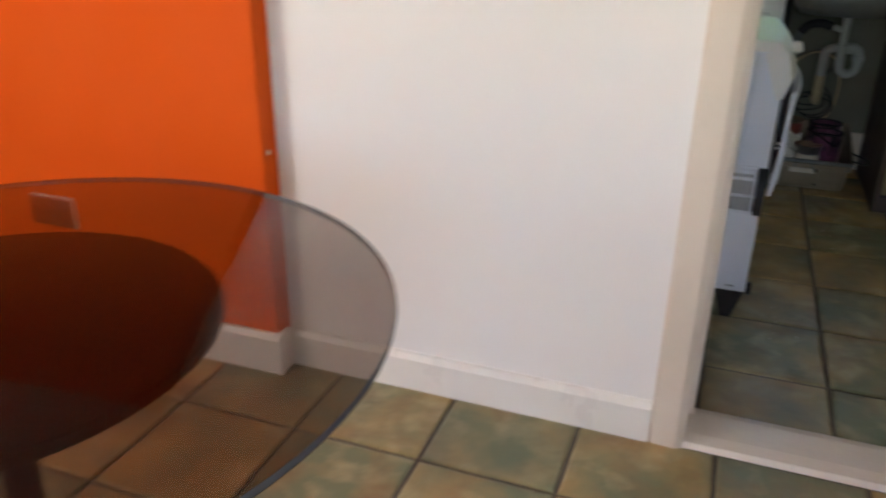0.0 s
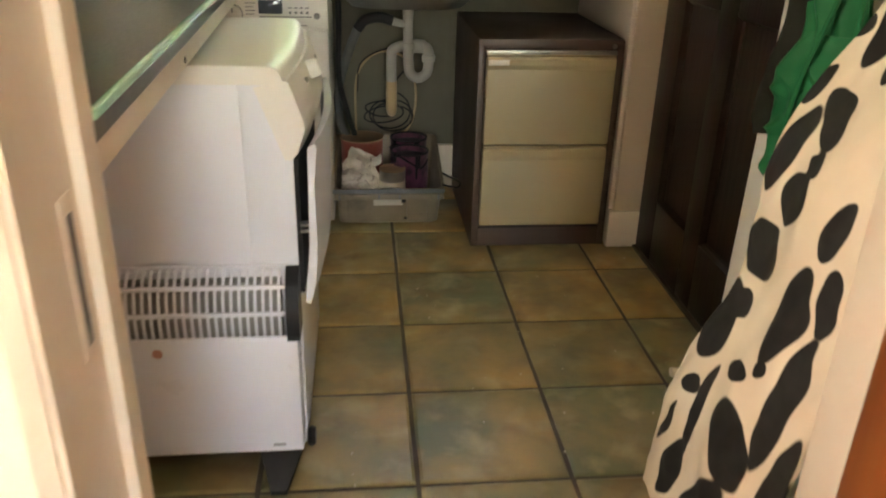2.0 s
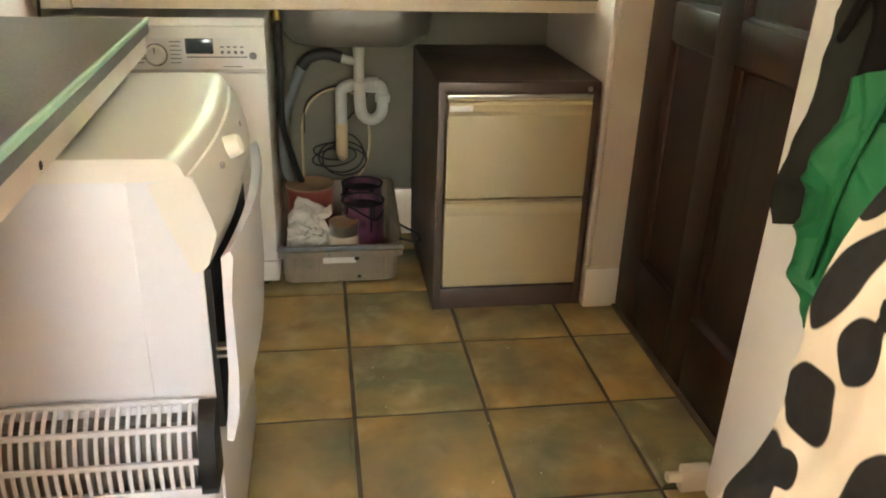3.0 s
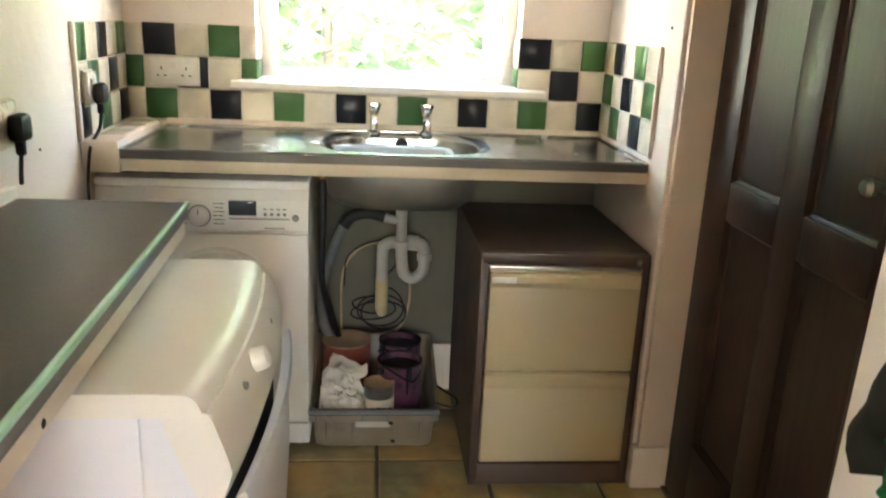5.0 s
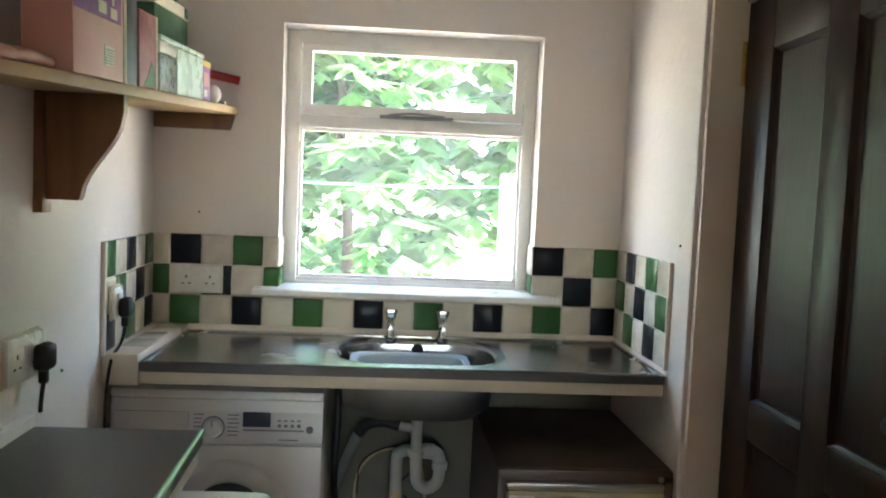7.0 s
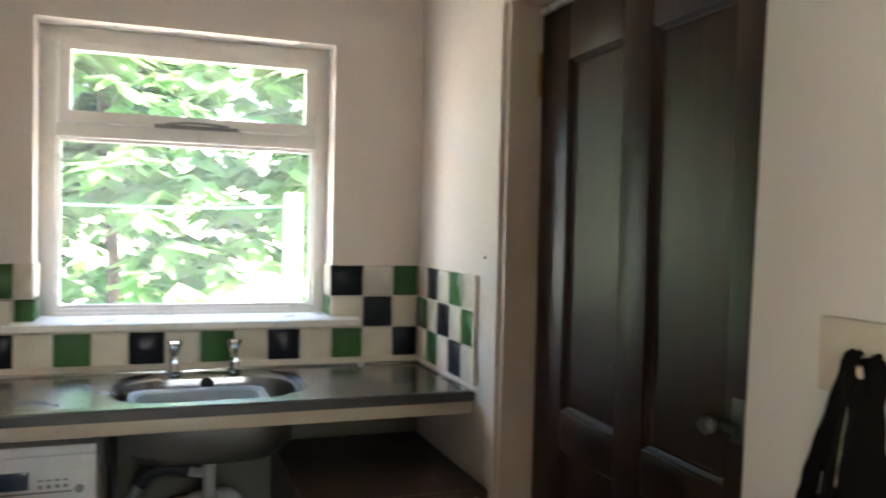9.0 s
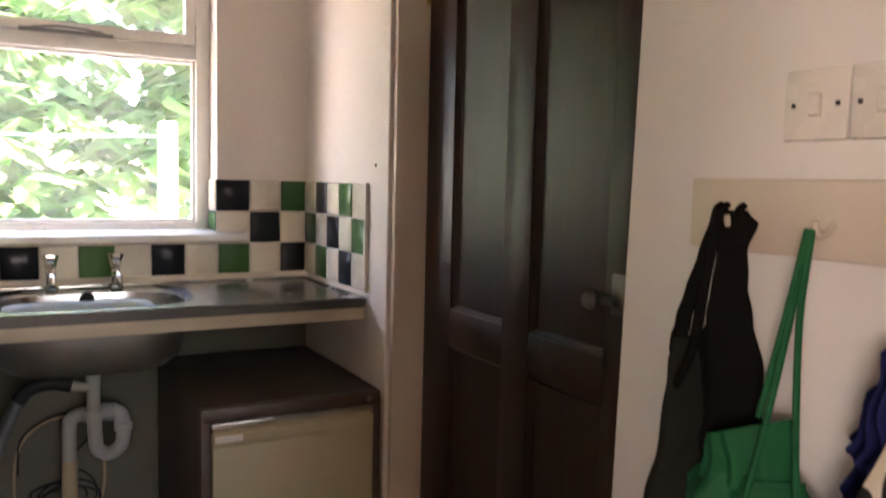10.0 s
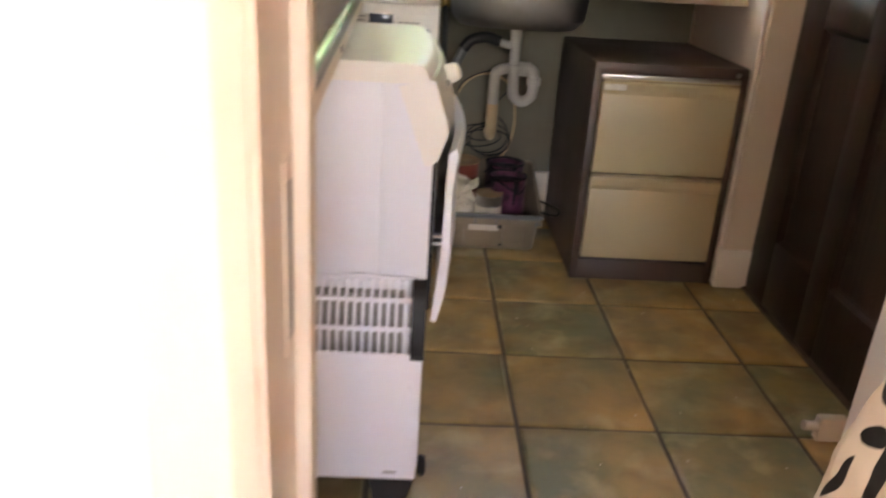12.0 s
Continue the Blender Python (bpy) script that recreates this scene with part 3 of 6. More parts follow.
def floor_tile_mesh(w, d):
    """One worn tile, its top edge eased and a little wavy; the top lies at z = 0."""
    bm = bmesh.new()
    n = 4
    rim = [(-1 + 2 * i / n, -1) for i in range(n)] + [(1, -1 + 2 * i / n) for i in range(n)] + [(1 - 2 * i / n, 1) for i in range(n)] + [(-1, 1 - 2 * i / n) for i in range(n)]
    rings = []
    for inset, z in ((0.0, -0.0085), (0.0, -0.003), (0.006, 0.0)):
        rings.append([bm.verts.new((x * (w / 2 - inset) + random.uniform(-1, 1) * 0.0012, y * (d / 2 - inset) + random.uniform(-1, 1) * 0.0012, z)) for x, y in rim])
    for p, q in zip(rings, rings[1:]):
        for i in range(len(rim)):
            bm.faces.new((p[i], p[(i + 1) % len(rim)], q[(i + 1) % len(rim)], q[i]))
    bm.faces.new(rings[-1])
    return finish("floor_tile", bm, TILE_FLOOR)


def lay_floor(xs, ys):
    cache = {}
    for x0, x1 in zip(xs, xs[1:]):
        for y0, y1 in zip(ys, ys[1:]):
            w, d = x1 - x0 - 0.011, y1 - y0 - 0.011
            key = (round(w, 3), round(d, 3), random.randrange(3))
            if key not in cache:
                cache[key] = floor_tile_mesh(w, d)
            t = new("floor_tile", cache[key])
            t.location = ((x0 + x1) / 2, (y0 + y1) / 2, random.uniform(-0.0006, 0.0006))
            t.parent = floor


# ---- window ----
win = thing("window_1", (0.44, 4.40, 1.068), "white painted wooden window with an opening fanlight", "window", kind="structure")
FY0, FY1 = 4.395, 4.455
jamb = wall_with_hole(0.013, 0.868, FY0, FY1, 1.068, 1.95, 0.06, 0.825, 1.1, 1.905)
part("window_frame", jamb, GLOSS_WHITE, win, smooth=False)
part("frame_step", wall_with_hole(0.042, 0.843, FY0 - 0.010, FY0 - 0.001, 1.085, 1.925, 0.060, 0.825, 1.1, 1.905), GLOSS_WHITE, win, smooth=False)
part("transom", box(0.058, 0.827, FY0 - 0.004, FY1 + 0.004, 1.625, 1.668, 0.005), GLOSS_WHITE, win)
part("bottom_rail", box(0.058, 0.827, FY0 + 0.004, FY1 - 0.002, 1.088, 1.112, 0.004), GLOSS_WHITE, win)
fan = part("fanlight", wall_with_hole(0.064, 0.821, FY0 - 0.012, FY0 + 0.03, 1.671, 1.904, 0.097, 0.793, 1.703, 1.882), GLOSS_WHITE, win, smooth=False)
part("pane", box(0.09, 0.80, FY0 + 0.008, FY0 + 0.012, 1.70, 1.885), GLASS, fan, smooth=False).visible_shadow = False
part("pane", box(0.055, 0.83, FY0 + 0.034, FY0 + 0.038, 1.105, 1.63), GLASS, win, smooth=False).visible_shadow = False
for x0, x1, z0, z1 in ((0.060, 0.070, 1.113, 1.624), (0.815, 0.825, 1.113, 1.624), (0.071, 0.814, 1.113, 1.123), (0.071, 0.814, 1.614, 1.624)):
    part("glazing_bead", box(x0, x1, FY0 + 0.012, FY0 + 0.033, z0, z1, 0.003), GLOSS_WHITE, win)
stay = part("casement_stay", box(0.33, 0.58, FY0 - 0.03, FY0 - 0.018, 1.664, 1.676, 0.002), GREY_PLASTIC, win, "dull metal casement stay")
part("stay_arm", tube([(0.36, FY0 - 0.024, 1.676), (0.42, FY0 - 0.036, 1.682), (0.48, FY0 - 0.036, 1.682), (0.55, FY0 - 0.03, 1.677)], 0.004, 8), GREY_PLASTIC, win, "bent metal stay arm")
part("window_sill", prism([(4.235, 1.063), (4.24, 1.082), (4.25, 1.0855), (FY0 + 0.01, 1.092), (FY0 + 0.01, 1.063)], 0, -0.062, 0.952, 0.003), GLOSS_WHITE, win, "thick white painted sill board", smooth=False)

# ---- the dark panelled door in its recess ----
DX = 1.262
door = thing("door_1", (DX, 3.2, 0.0), "closed dark-stained four-panel wooden door", "door", kind="structure")


def door_frame_members():
    y0, y1, top = 2.80, 3.628, 1.925
    part("stile", box(DX, DX + 0.04, y1 - 0.14, y1, 0.012, top, 0.003), DOOR_DARK, door)
    part("stile", box(DX, DX + 0.04, y0, y0 + 0.105, 0.012, top, 0.003), DOOR_DARK, door)
    part("muntin", box(DX, DX + 0.04, 3.148, 3.252, 0.012, top, 0.003), DOOR_DARK, door)
    for z0, z1 in ((0.012, 0.22), (0.85, 0.945), (1.79, top)):
        for a, b in ((y0 + 0.105, 3.148), (3.252, y1 - 0.14)):
            part("rail", box(DX, DX + 0.04, a, b, z0, z1, 0.003), DOOR_DARK, door)
    for z0, z1 in ((0.22, 0.85), (0.945, 1.79)):
        for a, b in ((y0 + 0.105, 3.148), (3.252, y1 - 0.14)):
            bm = box(DX + 0.018, DX + 0.03, a - 0.005, b + 0.005, z0 - 0.005, z1 + 0.005)
            part("panel", bm, DOOR_DARK, door)
            m = prism([(DX + 0.004, z0), (DX + 0.018, z0), (DX + 0.018, z0 + 0.011), (DX + 0.012, z0 + 0.009), (DX + 0.008, z0 + 0.004)], 1, a, b)
            part("moulding", m, DOOR_DARK, door, smooth=False)
            m = prism([(DX + 0.004, z1), (DX + 0.018, z1), (DX + 0.018, z1 - 0.011), (DX + 0.012, z1 - 0.009), (DX + 0.008, z1 - 0.004)], 1, a, b)
            part("moulding", m, DOOR_DARK, door, smooth=False)
            for yy, s in ((a, 1), (b, -1)):
                m = prism([(DX + 0.004, yy), (DX + 0.018, yy), (DX + 0.018, yy + s * 0.014), (DX + 0.012, yy + s * 0.011), (DX + 0.008, yy + s * 0.005)], 2, z0, z1)
                part("moulding", m, DOOR_DARK, door, smooth=False)


door_frame_members()
part("hinge", tube([(DX - 0.004, 3.631, 1.72), (DX - 0.004, 3.631, 1.83)], 0.006, 10, 1), BRASS, door, "dull brass hinge knuckle")
part("latch_plate", box(DX - 0.006, DX, 2.838, 2.882, 1.03, 1.105, 0.002), STEEL_EDGE, door, "small dull metal latch plate")
lever = lathe([(0.0, -0.045), (0.012, -0.043), (0.017, -0.034), (0.014, -0.022), (0.008, -0.016), (0.009, 0)], (DX - 0.004, 2.905, 1.055), "x", 16)
part("door_knob", lever, STEEL_EDGE, door, "small worn metal door knob")
part("latch_bar", box(DX - 0.02, DX - 0.004, 2.86, 2.93, 1.048, 1.062, 0.002), STEEL_EDGE, door, "small metal latch bar")
whole("trim_door_head", box(DX - 0.006, 1.3, 2.788, 3.632, 1.928, 1.944, 0.002), GLOSS_WHITE, "white painted strip above the dark door", "trim", "structure")
whole("trim_door_head_dark", box(DX + 0.01, 1.36, 2.788, 3.632, 1.944, 1.955), DOOR_DARK, "dark wooden door head", "trim", "structure")
whole("trim_door_sill", box(DX - 0.012, DX + 0.04, 2.79, 3.63, 0, 0.011, 0.003), GROUT, "dark worn sill strip under the door", "trim", "structure")

# pine door that stands open against the dining room wall
pine = thing("door_2", (0.85, 1.45, 0.0), "open varnished orange pine door beside the doorway", "door", kind="structure")
PA = radians(-91)


def pine_box(u0, u1, d0, d1, z0, z1, bevel=0.003):
    bm = box(u0, u1, d0, d1, z0, z1, bevel)
    bmesh.ops.rotate(bm, verts=bm.verts, cent=(0, 0, 0), matrix=Matrix.Rotation(PA, 3, "Z"))
    bmesh.ops.translate(bm, verts=bm.verts, vec=(0.832, 1.772, 0))
    return bm


part("stile", pine_box(0, 0.10, -0.04, 0, 0.012, 1.98), PINE, pine)
part("stile", pine_box(0.58, 0.68, -0.04, 0, 0.012, 1.98), PINE, pine)
for z0, z1 in ((0.012, 0.22), (0.78, 0.93), (1.86, 1.98)):
    part("rail", pine_box(0.10, 0.58, -0.04, 0, z0, z1), PINE, pine)
for z0, z1 in ((0.21, 0.79), (0.92, 1.87)):
    part("panel", pine_box(0.095, 0.585, -0.026, -0.014, z0, z1), PINE, pine)


# ---- sink unit ----
CF, CT = 3.775, 0.935          # front and top of the steel sink top
SX0, SX1, SB = -0.272, 1.156, 4.272
sink = thing("sink_top", (0.44, 4.0, CT - 0.04), "stainless steel sink top with two ribbed drainers", "sink")


def rounded(cx, cy, hx, hy, r, n=6):
    pts = []
    for qx, qy, a0 in ((1, 1, 0), (-1, 1, 90), (-1, -1, 180), (1, -1, 270)):
        for i in range(n + 1):
            a = radians(a0 + 90 * i / n)
            pts.append((cx + qx * (hx - r) + r * math.cos(a), cy + qy * (hy - r) + r * math.sin(a)))
    return pts


BX, BYC, BHX, BHY = 0.478, 4.03, 0.232, 0.168


def bowl_skin(grow, z_top, depth, floor_z):
    """The pressed bowl: rings from the rim down to the flat base."""
    bm = bmesh.new()
    rings = []
    for k, (inset, z) in enumerate(((-0.03, z_top + 0.002), (-0.012, z_top - 0.001), (0.0, z_top - 0.012), (0.008, z_top - 0.08), (0.014, floor_z + 0.03), (0.04, floor_z))):
        pts = rounded(BX, BYC, BHX - inset + grow, BHY - inset + grow, 0.13)
        rings.append([bm.verts.new((x, y, z)) for x, y in pts])
    for p, q in zip(rings, rings[1:]):
        for i in range(len(p)):
            bm.faces.new((p[i], p[(i + 1) % len(p)], q[(i + 1) % len(p)], q[i]))
    bm.faces.new(rings[-1])
    return bm


def sink_plate():
    """The flat pressed sheet round the bowl, with ribs on both drainers and a rolled front edge."""
    bm = bmesh.new()
    hole = rounded(BX, BYC, BHX + 0.03, BHY + 0.03, 0.15)
    inner = [bm.verts.new((x, y, CT + 0.002)) for x, y in hole]
    xs = (BX - BHX - 0.05, BX + BHX + 0.05)
    ys = (CF + 0.012, SB - 0.012)
    outer = []
    for x, y in hole:
        dx, dy = x - BX, y - BYC
        sx = (xs[1] - BX) / dx if dx > 0 else (xs[0] - BX) / dx if dx < 0 else 1e9
        sy = (ys[1] - BYC) / dy if dy > 0 else (ys[0] - BYC) / dy if dy < 0 else 1e9
        s = min(sx, sy)
        outer.append(bm.verts.new((BX + dx * s, BYC + dy * s, CT)))
    n = len(hole)
    for i in range(n):
        bm.faces.new((inner[i], inner[(i + 1) % n], outer[(i + 1) % n], outer[i]))
    for cx, cy in ((xs[0], ys[0]), (xs[1], ys[0]), (xs[1], ys[1]), (xs[0], ys[1])):
        near = min(outer, key=lambda v: (v.co.x - cx) ** 2 + (v.co.y - cy) ** 2)
        near.co.x, near.co.y = cx, cy
    for x0, x1, inward in ((SX0 + 0.012, xs[0], 1), (xs[1], SX1 - 0.012, -1)):
        nx, ny = 14, 130
        g = []
        for j in range(ny + 1):
            row = []
            y = ys[0] + (ys[1] - ys[0]) * j / ny
            for i in range(nx + 1):
                x = x0 + (x1 - x0) * i / nx
                u = i / nx if inward == 1 else 1 - i / nx
                rib = 0.0
                if 0.12 < (y - ys[0]) / (ys[1] - ys[0]) < 0.9 and 0.35 < u < 0.97:
                    rib = 0.0017 * max(0.0, math.sin((y - ys[0]) * 2 * math.pi / 0.030)) * min(1, (u - 0.35) * 5)
                row.append(bm.verts.new((x, y, CT - 0.002 * math.sin(math.pi * u) + rib)))
            g.append(row)
        for j in range(ny):
            for i in range(nx):
                bm.faces.new((g[j][i], g[j][i + 1], g[j + 1][i + 1], g[j + 1][i]))
    bmesh.ops.remove_doubles(bm, verts=bm.verts, dist=0.0005)
    return bm


part("drainer_plate", sink_plate(), STEEL, sink)
# front edge in darker steel: grime plus a dim reflection put into the colour
edge = prism([(CF, CT - 0.024), (CF - 0.002, CT), (CF + 0.003, CT + 0.004), (CF + 0.012, CT + 0.003), (CF + 0.013, CT - 0.004), (CF + 0.004, CT - 0.024)], 0, SX0, SX1)
part("front_edge", edge, STEEL_EDGE, sink, smooth=False)
part("back_edge", box(SX0, SX1, SB - 0.014, SB, CT - 0.01, CT + 0.006, 0.003), STEEL, sink)
part("side_edge", box(SX0, SX0 + 0.014, CF, SB, CT - 0.02, CT + 0.005, 0.003), STEEL, sink)
part("side_edge", box(SX1 - 0.014, SX1, CF, SB, CT - 0.02, CT + 0.005, 0.003), STEEL, sink)
bowl = part("bowl", bowl_skin(0, CT, 0.17, 0.765), STEEL, sink, "deep pressed steel bowl")
part("bowl_underside", bowl_skin(0.004, CT - 0.006, 0.17, 0.758), STEEL_DULL, sink, "dull steel underside of the bowl")
part("overflow", lathe([(0.0, -0.004), (0.018, -0.004), (0.02, 0.0), (0.02, 0.004)], (BX + 0.005, BYC + BHY - 0.004, CT - 0.028), "y", 20), BLACK_PLASTIC, sink, "round black overflow")
part("waste", lathe([(0.030, 0.0), (0.031, -0.008), (0.021, -0.014), (0.0175, -0.06)], (BX + 0.007, BYC + 0.03, 0.759), "z", 20), WASTE_PIPE, sink, "white waste fitting under the bowl")

basin = thing("washing_up_bowl", (BX - 0.02, BYC - 0.02, 0.766), "pale grey plastic washing-up bowl standing in the sink", "washing-up bowl")
bm = bmesh.new()
rings = []
for gx, z in ((-0.03, 0.767), (-0.012, 0.775), (0.0, 0.88), (0.004, 0.908), (0.014, 0.914), (0.016, 0.908), (0.012, 0.905), (-0.004, 0.906), (-0.008, 0.88), (-0.018, 0.779), (-0.035, 0.772)):
    rings.append([bm.verts.new((x, y, z)) for x, y in rounded(BX - 0.025, BYC - 0.035, 0.165 + gx, 0.108 + gx, 0.05)])
for p, q in zip(rings, rings[1:]):
    for i in range(len(p)):
        bm.faces.new((p[i], p[(i + 1) % len(p)], q[(i + 1) % len(p)], q[i]))
bm.faces.new(rings[0][::-1]), bm.faces.new(rings[-1])
part("shell", bm, BOWL_PLASTIC, basin)

whole("front_batten", box(SX0, 1.155, CF + 0.004, CF + 0.026, 0.877, CT - 0.022, 0.003), BATTEN, "cream painted wooden batten along the sink front", "batten", at=(0.44, CF + 0.015, 0.877))
whole("back_batten", box(-0.3, 1.155, 4.235, BY, 0.87, CT - 0.012, 0.003), BATTEN, "wooden batten along the wall under the sink", "batten", at=(0.44, 4.26, 0.87))
whole("side_batten", box(1.118, WX, CF + 0.03, 4.235, 0.875, CT - 0.022, 0.003), BATTEN, "wooden batten on the wall under the sink", "batten", at=(1.13, 4.0, 0.875))
ledge = whole("tiled_ledge", prism([(SX0 - 0.002, CF - 0.002), (-0.369, CF - 0.002), (LX, BY), (SX0 - 0.052, BY), (SX0 - 0.002, 4.2)], 2, 0.872, CT + 0.022, 0.006), GLOSS_CREAM, "cream painted ledge between the sink and the wall", "ledge", at=(-0.33, 4.0, 0.872))
for n, y in enumerate((3.88, 3.99, 4.10)):
    part("ledge_tile", box(-0.352, SX0 - 0.012, y, y + 0.1, CT + 0.021, CT + 0.026, 0.002), TILE_CREAM, ledge)


def pillar_tap(x):
    base = CT + 0.008
    t = thing("pillar_tap", (x, 4.215, base), "chrome pillar tap with a faceted flaring head on the sink top", "tap", "sink taps")
    part("flange", lathe([(0.021, -0.008), (0.021, 0.002), (0.013, 0.006), (0.0, 0.006)], (x, 4.215, base), "z", 20), CHROME, t)
    part("body", lathe([(0.0125, 0.004), (0.0115, 0.034), (0.014, 0.038), (0.011, 0.046), (0.009, 0.05)], (x, 4.215, base), "z", 20), CHROME, t)
    part("spout", tube([(x, 4.215, base + 0.028), (x, 4.18, base + 0.036), (x, 4.145, base + 0.032), (x, 4.128, base + 0.012)], (0.0115, 0.009), 12), CHROME, t)
    part("head", lathe([(0.010, 0.046), (0.013, 0.05), (0.016, 0.066), (0.0215, 0.086), (0.020, 0.091), (0.0, 0.093)], (x, 4.215, base), "z", 6), CHROME, t, "faceted chrome tap head")
    return t


pillar_tap(0.393), pillar_tap(0.562)

# ---- pipes and cables below the sink ----
trap = thing("waste_trap", (0.50, 4.1, 0.0), "white plastic sink waste trap with a yellowed down pipe", "waste pipe")
part("tailpipe", tube([(0.485, 4.06, 0.71), (0.485, 4.06, 0.56)], 0.017, 14, 1), WASTE_PIPE, trap)
part("nut", lathe([(0.024, 0.0), (0.025, 0.02), (0.021, 0.024)], (0.485, 4.06, 0.60), "z", 12), WASTE_PIPE, trap)
part("u_bend", tube([(0.487, 4.06, 0.60), (0.488, 4.062, 0.545), (0.495, 4.065, 0.512), (0.525, 4.07, 0.494), (0.556, 4.075, 0.514), (0.562, 4.08, 0.555), (0.562, 4.08, 0.585)], 0.0185, 16), WASTE_PIPE, trap)
part("nut", lathe([(0.024, 0.0), (0.025, 0.022), (0.022, 0.026)], (0.562, 4.08, 0.552), "z", 12), WASTE_PIPE, trap)
part("outlet", tube([(0.562, 4.08, 0.575), (0.556, 4.09, 0.598), (0.53, 4.1, 0.605), (0.47, 4.12, 0.60), (0.436, 4.125, 0.588), (0.428, 4.13, 0.56), (0.428, 4.13, 0.44)], 0.019, 16), WASTE_PIPE, trap)
part("nut", tube([(0.545, 4.095, 0.603), (0.51, 4.105, 0.604)], 0.025, 12, 1), WASTE_PIPE, trap)
part("down_pipe", tube([(0.428, 4.13, 0.47), (0.428, 4.135, 0.36)], 0.0205, 16, 1), PIPE_TAN, trap, "yellowed plastic down pipe")
part("end_pipe", tube([(0.428, 4.135, 0.39), (0.43, 4.15, 0.35), (0.43, 4.2, 0.338), (0.43, 4.284, 0.338)], 0.018, 14), PIPE_TAN, trap, "yellowed plastic pipe into the wall")
part("spigot", tube([(0.485, 4.06, 0.685), (0.45, 4.055, 0.692), (0.425, 4.05, 0.70)], 0.013, 12), WASTE_PIPE, trap, "white plastic hose spigot")

hose = thing("drain_hose", (0.25, 4.1, 0.0), "grey washing machine drain hose clipped to the trap", "hose")
part("black_end", tube([(0.43, 4.05, 0.70), (0.38, 4.05, 0.712), (0.33, 4.05, 0.70), (0.305, 4.055, 0.67)], 0.019, 12), BLACK_PLASTIC, hose, "black rubber hose end")
part("hose", tube([(0.305, 4.055, 0.67), (0.27, 4.07, 0.58), (0.235, 4.1, 0.46), (0.232, 4.15, 0.32), (0.27, 4.2, 0.2), (0.285, 4.22, 0.02)], 0.016, 12), HOSE_GREY, hose)
hose2 = thing("supply_hose", (0.23, 4.0, 0.0), "dark grey water supply hose beside the washing machine", "hose")
part("hose", tube([(0.236, 4.1, 0.82), (0.24, 4.06, 0.7), (0.236, 4.05, 0.5), (0.262, 4.12, 0.35), (0.3, 4.2, 0.18), (0.3, 4.24, 0.02)], 0.011, 10), BLACK_PLASTIC, hose2)
part("connector", tube([(0.236, 4.1, 0.80), (0.236, 4.1, 0.86)], 0.016, 10, 1), BRASS, hose2, "brass hose connector")


def cable(points, r, label, mat, at):
    c = thing("cable", at, label, "cable")
    part("lead", tube(points, r, 7), mat, c)
    return c


coil = [(0.30, 4.262, 0.40), (0.31, 4.262, 0.50), (0.37, 4.262, 0.55), (0.45, 4.262, 0.565), (0.52, 4.262, 0.53)]
for k in range(46):
    a, n = radians(90 - k * 36), k / 10
    coil.append((0.415 + 0.025 * math.sin(n * 1.7) + (0.07 + 0.022 * math.sin(n * 2.1)) * math.cos(a), 4.262 - 0.004 * (n % 3), 0.315 + 0.02 * math.cos(n * 2.3) + (0.05 + 0.022 * math.sin(n * 1.3 + 1)) * math.sin(a)))
cable(coil, 0.003, "dark coiled cable hanging on the wall under the sink", BLACK_PLASTIC, (0.42, 4.26, 0.26))
cable([(0.30, 4.266, 0.02), (0.292, 4.266, 0.3), (0.30, 4.264, 0.46), (0.36, 4.264, 0.54), (0.44, 4.264, 0.552), (0.51, 4.266, 0.50), (0.53, 4.266, 0.36), (0.5, 4.266, 0.25), (0.44, 4.266, 0.22)], 0.0045, "brown cable looped on the wall under the sink", PIPE_TAN, (0.4, 4.26, 0.02))

# ---- washing machine ----
MX0, MX1, MY = -0.367, 0.212, 3.845
wm = thing("washing_machine", (-0.08, 4.05, 0.0), "white front-loading washing machine under the sink top", "washing machine")
part("body", box(MX0, MX1, MY + 0.012, 4.26, 0.02, 0.84, 0.006), APPLIANCE_CREAM, wm)
part("lid", box(MX0 - 0.002, MX1 + 0.002, MY - 0.002, 4.262, 0.822, 0.848, 0.008), APPLIANCE_CREAM, wm)
part("front_panel", box(MX0 + 0.002, MX1 - 0.002, MY, MY + 0.014, 0.10, 0.692, 0.004), APPLIANCE_CREAM, wm)
part("kick_panel", box(MX0 + 0.004, MX1 - 0.004, MY + 0.002, MY + 0.016, 0.03, 0.094, 0.003), APPLIANCE_CREAM, wm)
fascia = part("fascia", prism([(MY - 0.002, 0.697), (MY - 0.006, 0.705), (MY - 0.004, 0.79), (MY + 0.006, 0.82), (MY + 0.02, 0.82), (MY + 0.02, 0.697)], 0, MX0 + 0.001, MX1 - 0.001), APPLIANCE_CREAM, wm, "cream white control fascia", smooth=False)
part("drawer", box(MX0 + 0.008, -0.155, MY - 0.0085, MY - 0.002, 0.708, 0.788, 0.004), APPLIANCE_CREAM, fascia, "detergent drawer front")
part("display", box(-0.008, 0.068, MY - 0.0085, MY - 0.003, 0.748, 0.79, 0.002), LCD, fascia, "grey display window")
part("dial", lathe([(0.0, -0.022), (0.022, -0.021), (0.026, -0.016), (0.028, 0.0)], (-0.088, MY - 0.005, 0.745), "y", 26), APPLIANCE_CREAM, fascia, "round programme dial")
# grey ring added as painted shading so the dial stands out
part("dial_shade_ring", lathe([(0.0275, -0.003), (0.0315, -0.003), (0.0315, 0.0), (0.0275, 0.0)], (-0.088, MY - 0.005, 0.745), "y", 26, hollow=True), GREY_PLASTIC, fascia)
part("dial_mark", box(-0.0895, -0.0865, MY - 0.0285, MY - 0.0265, 0.752, 0.768), PRINT, fascia)
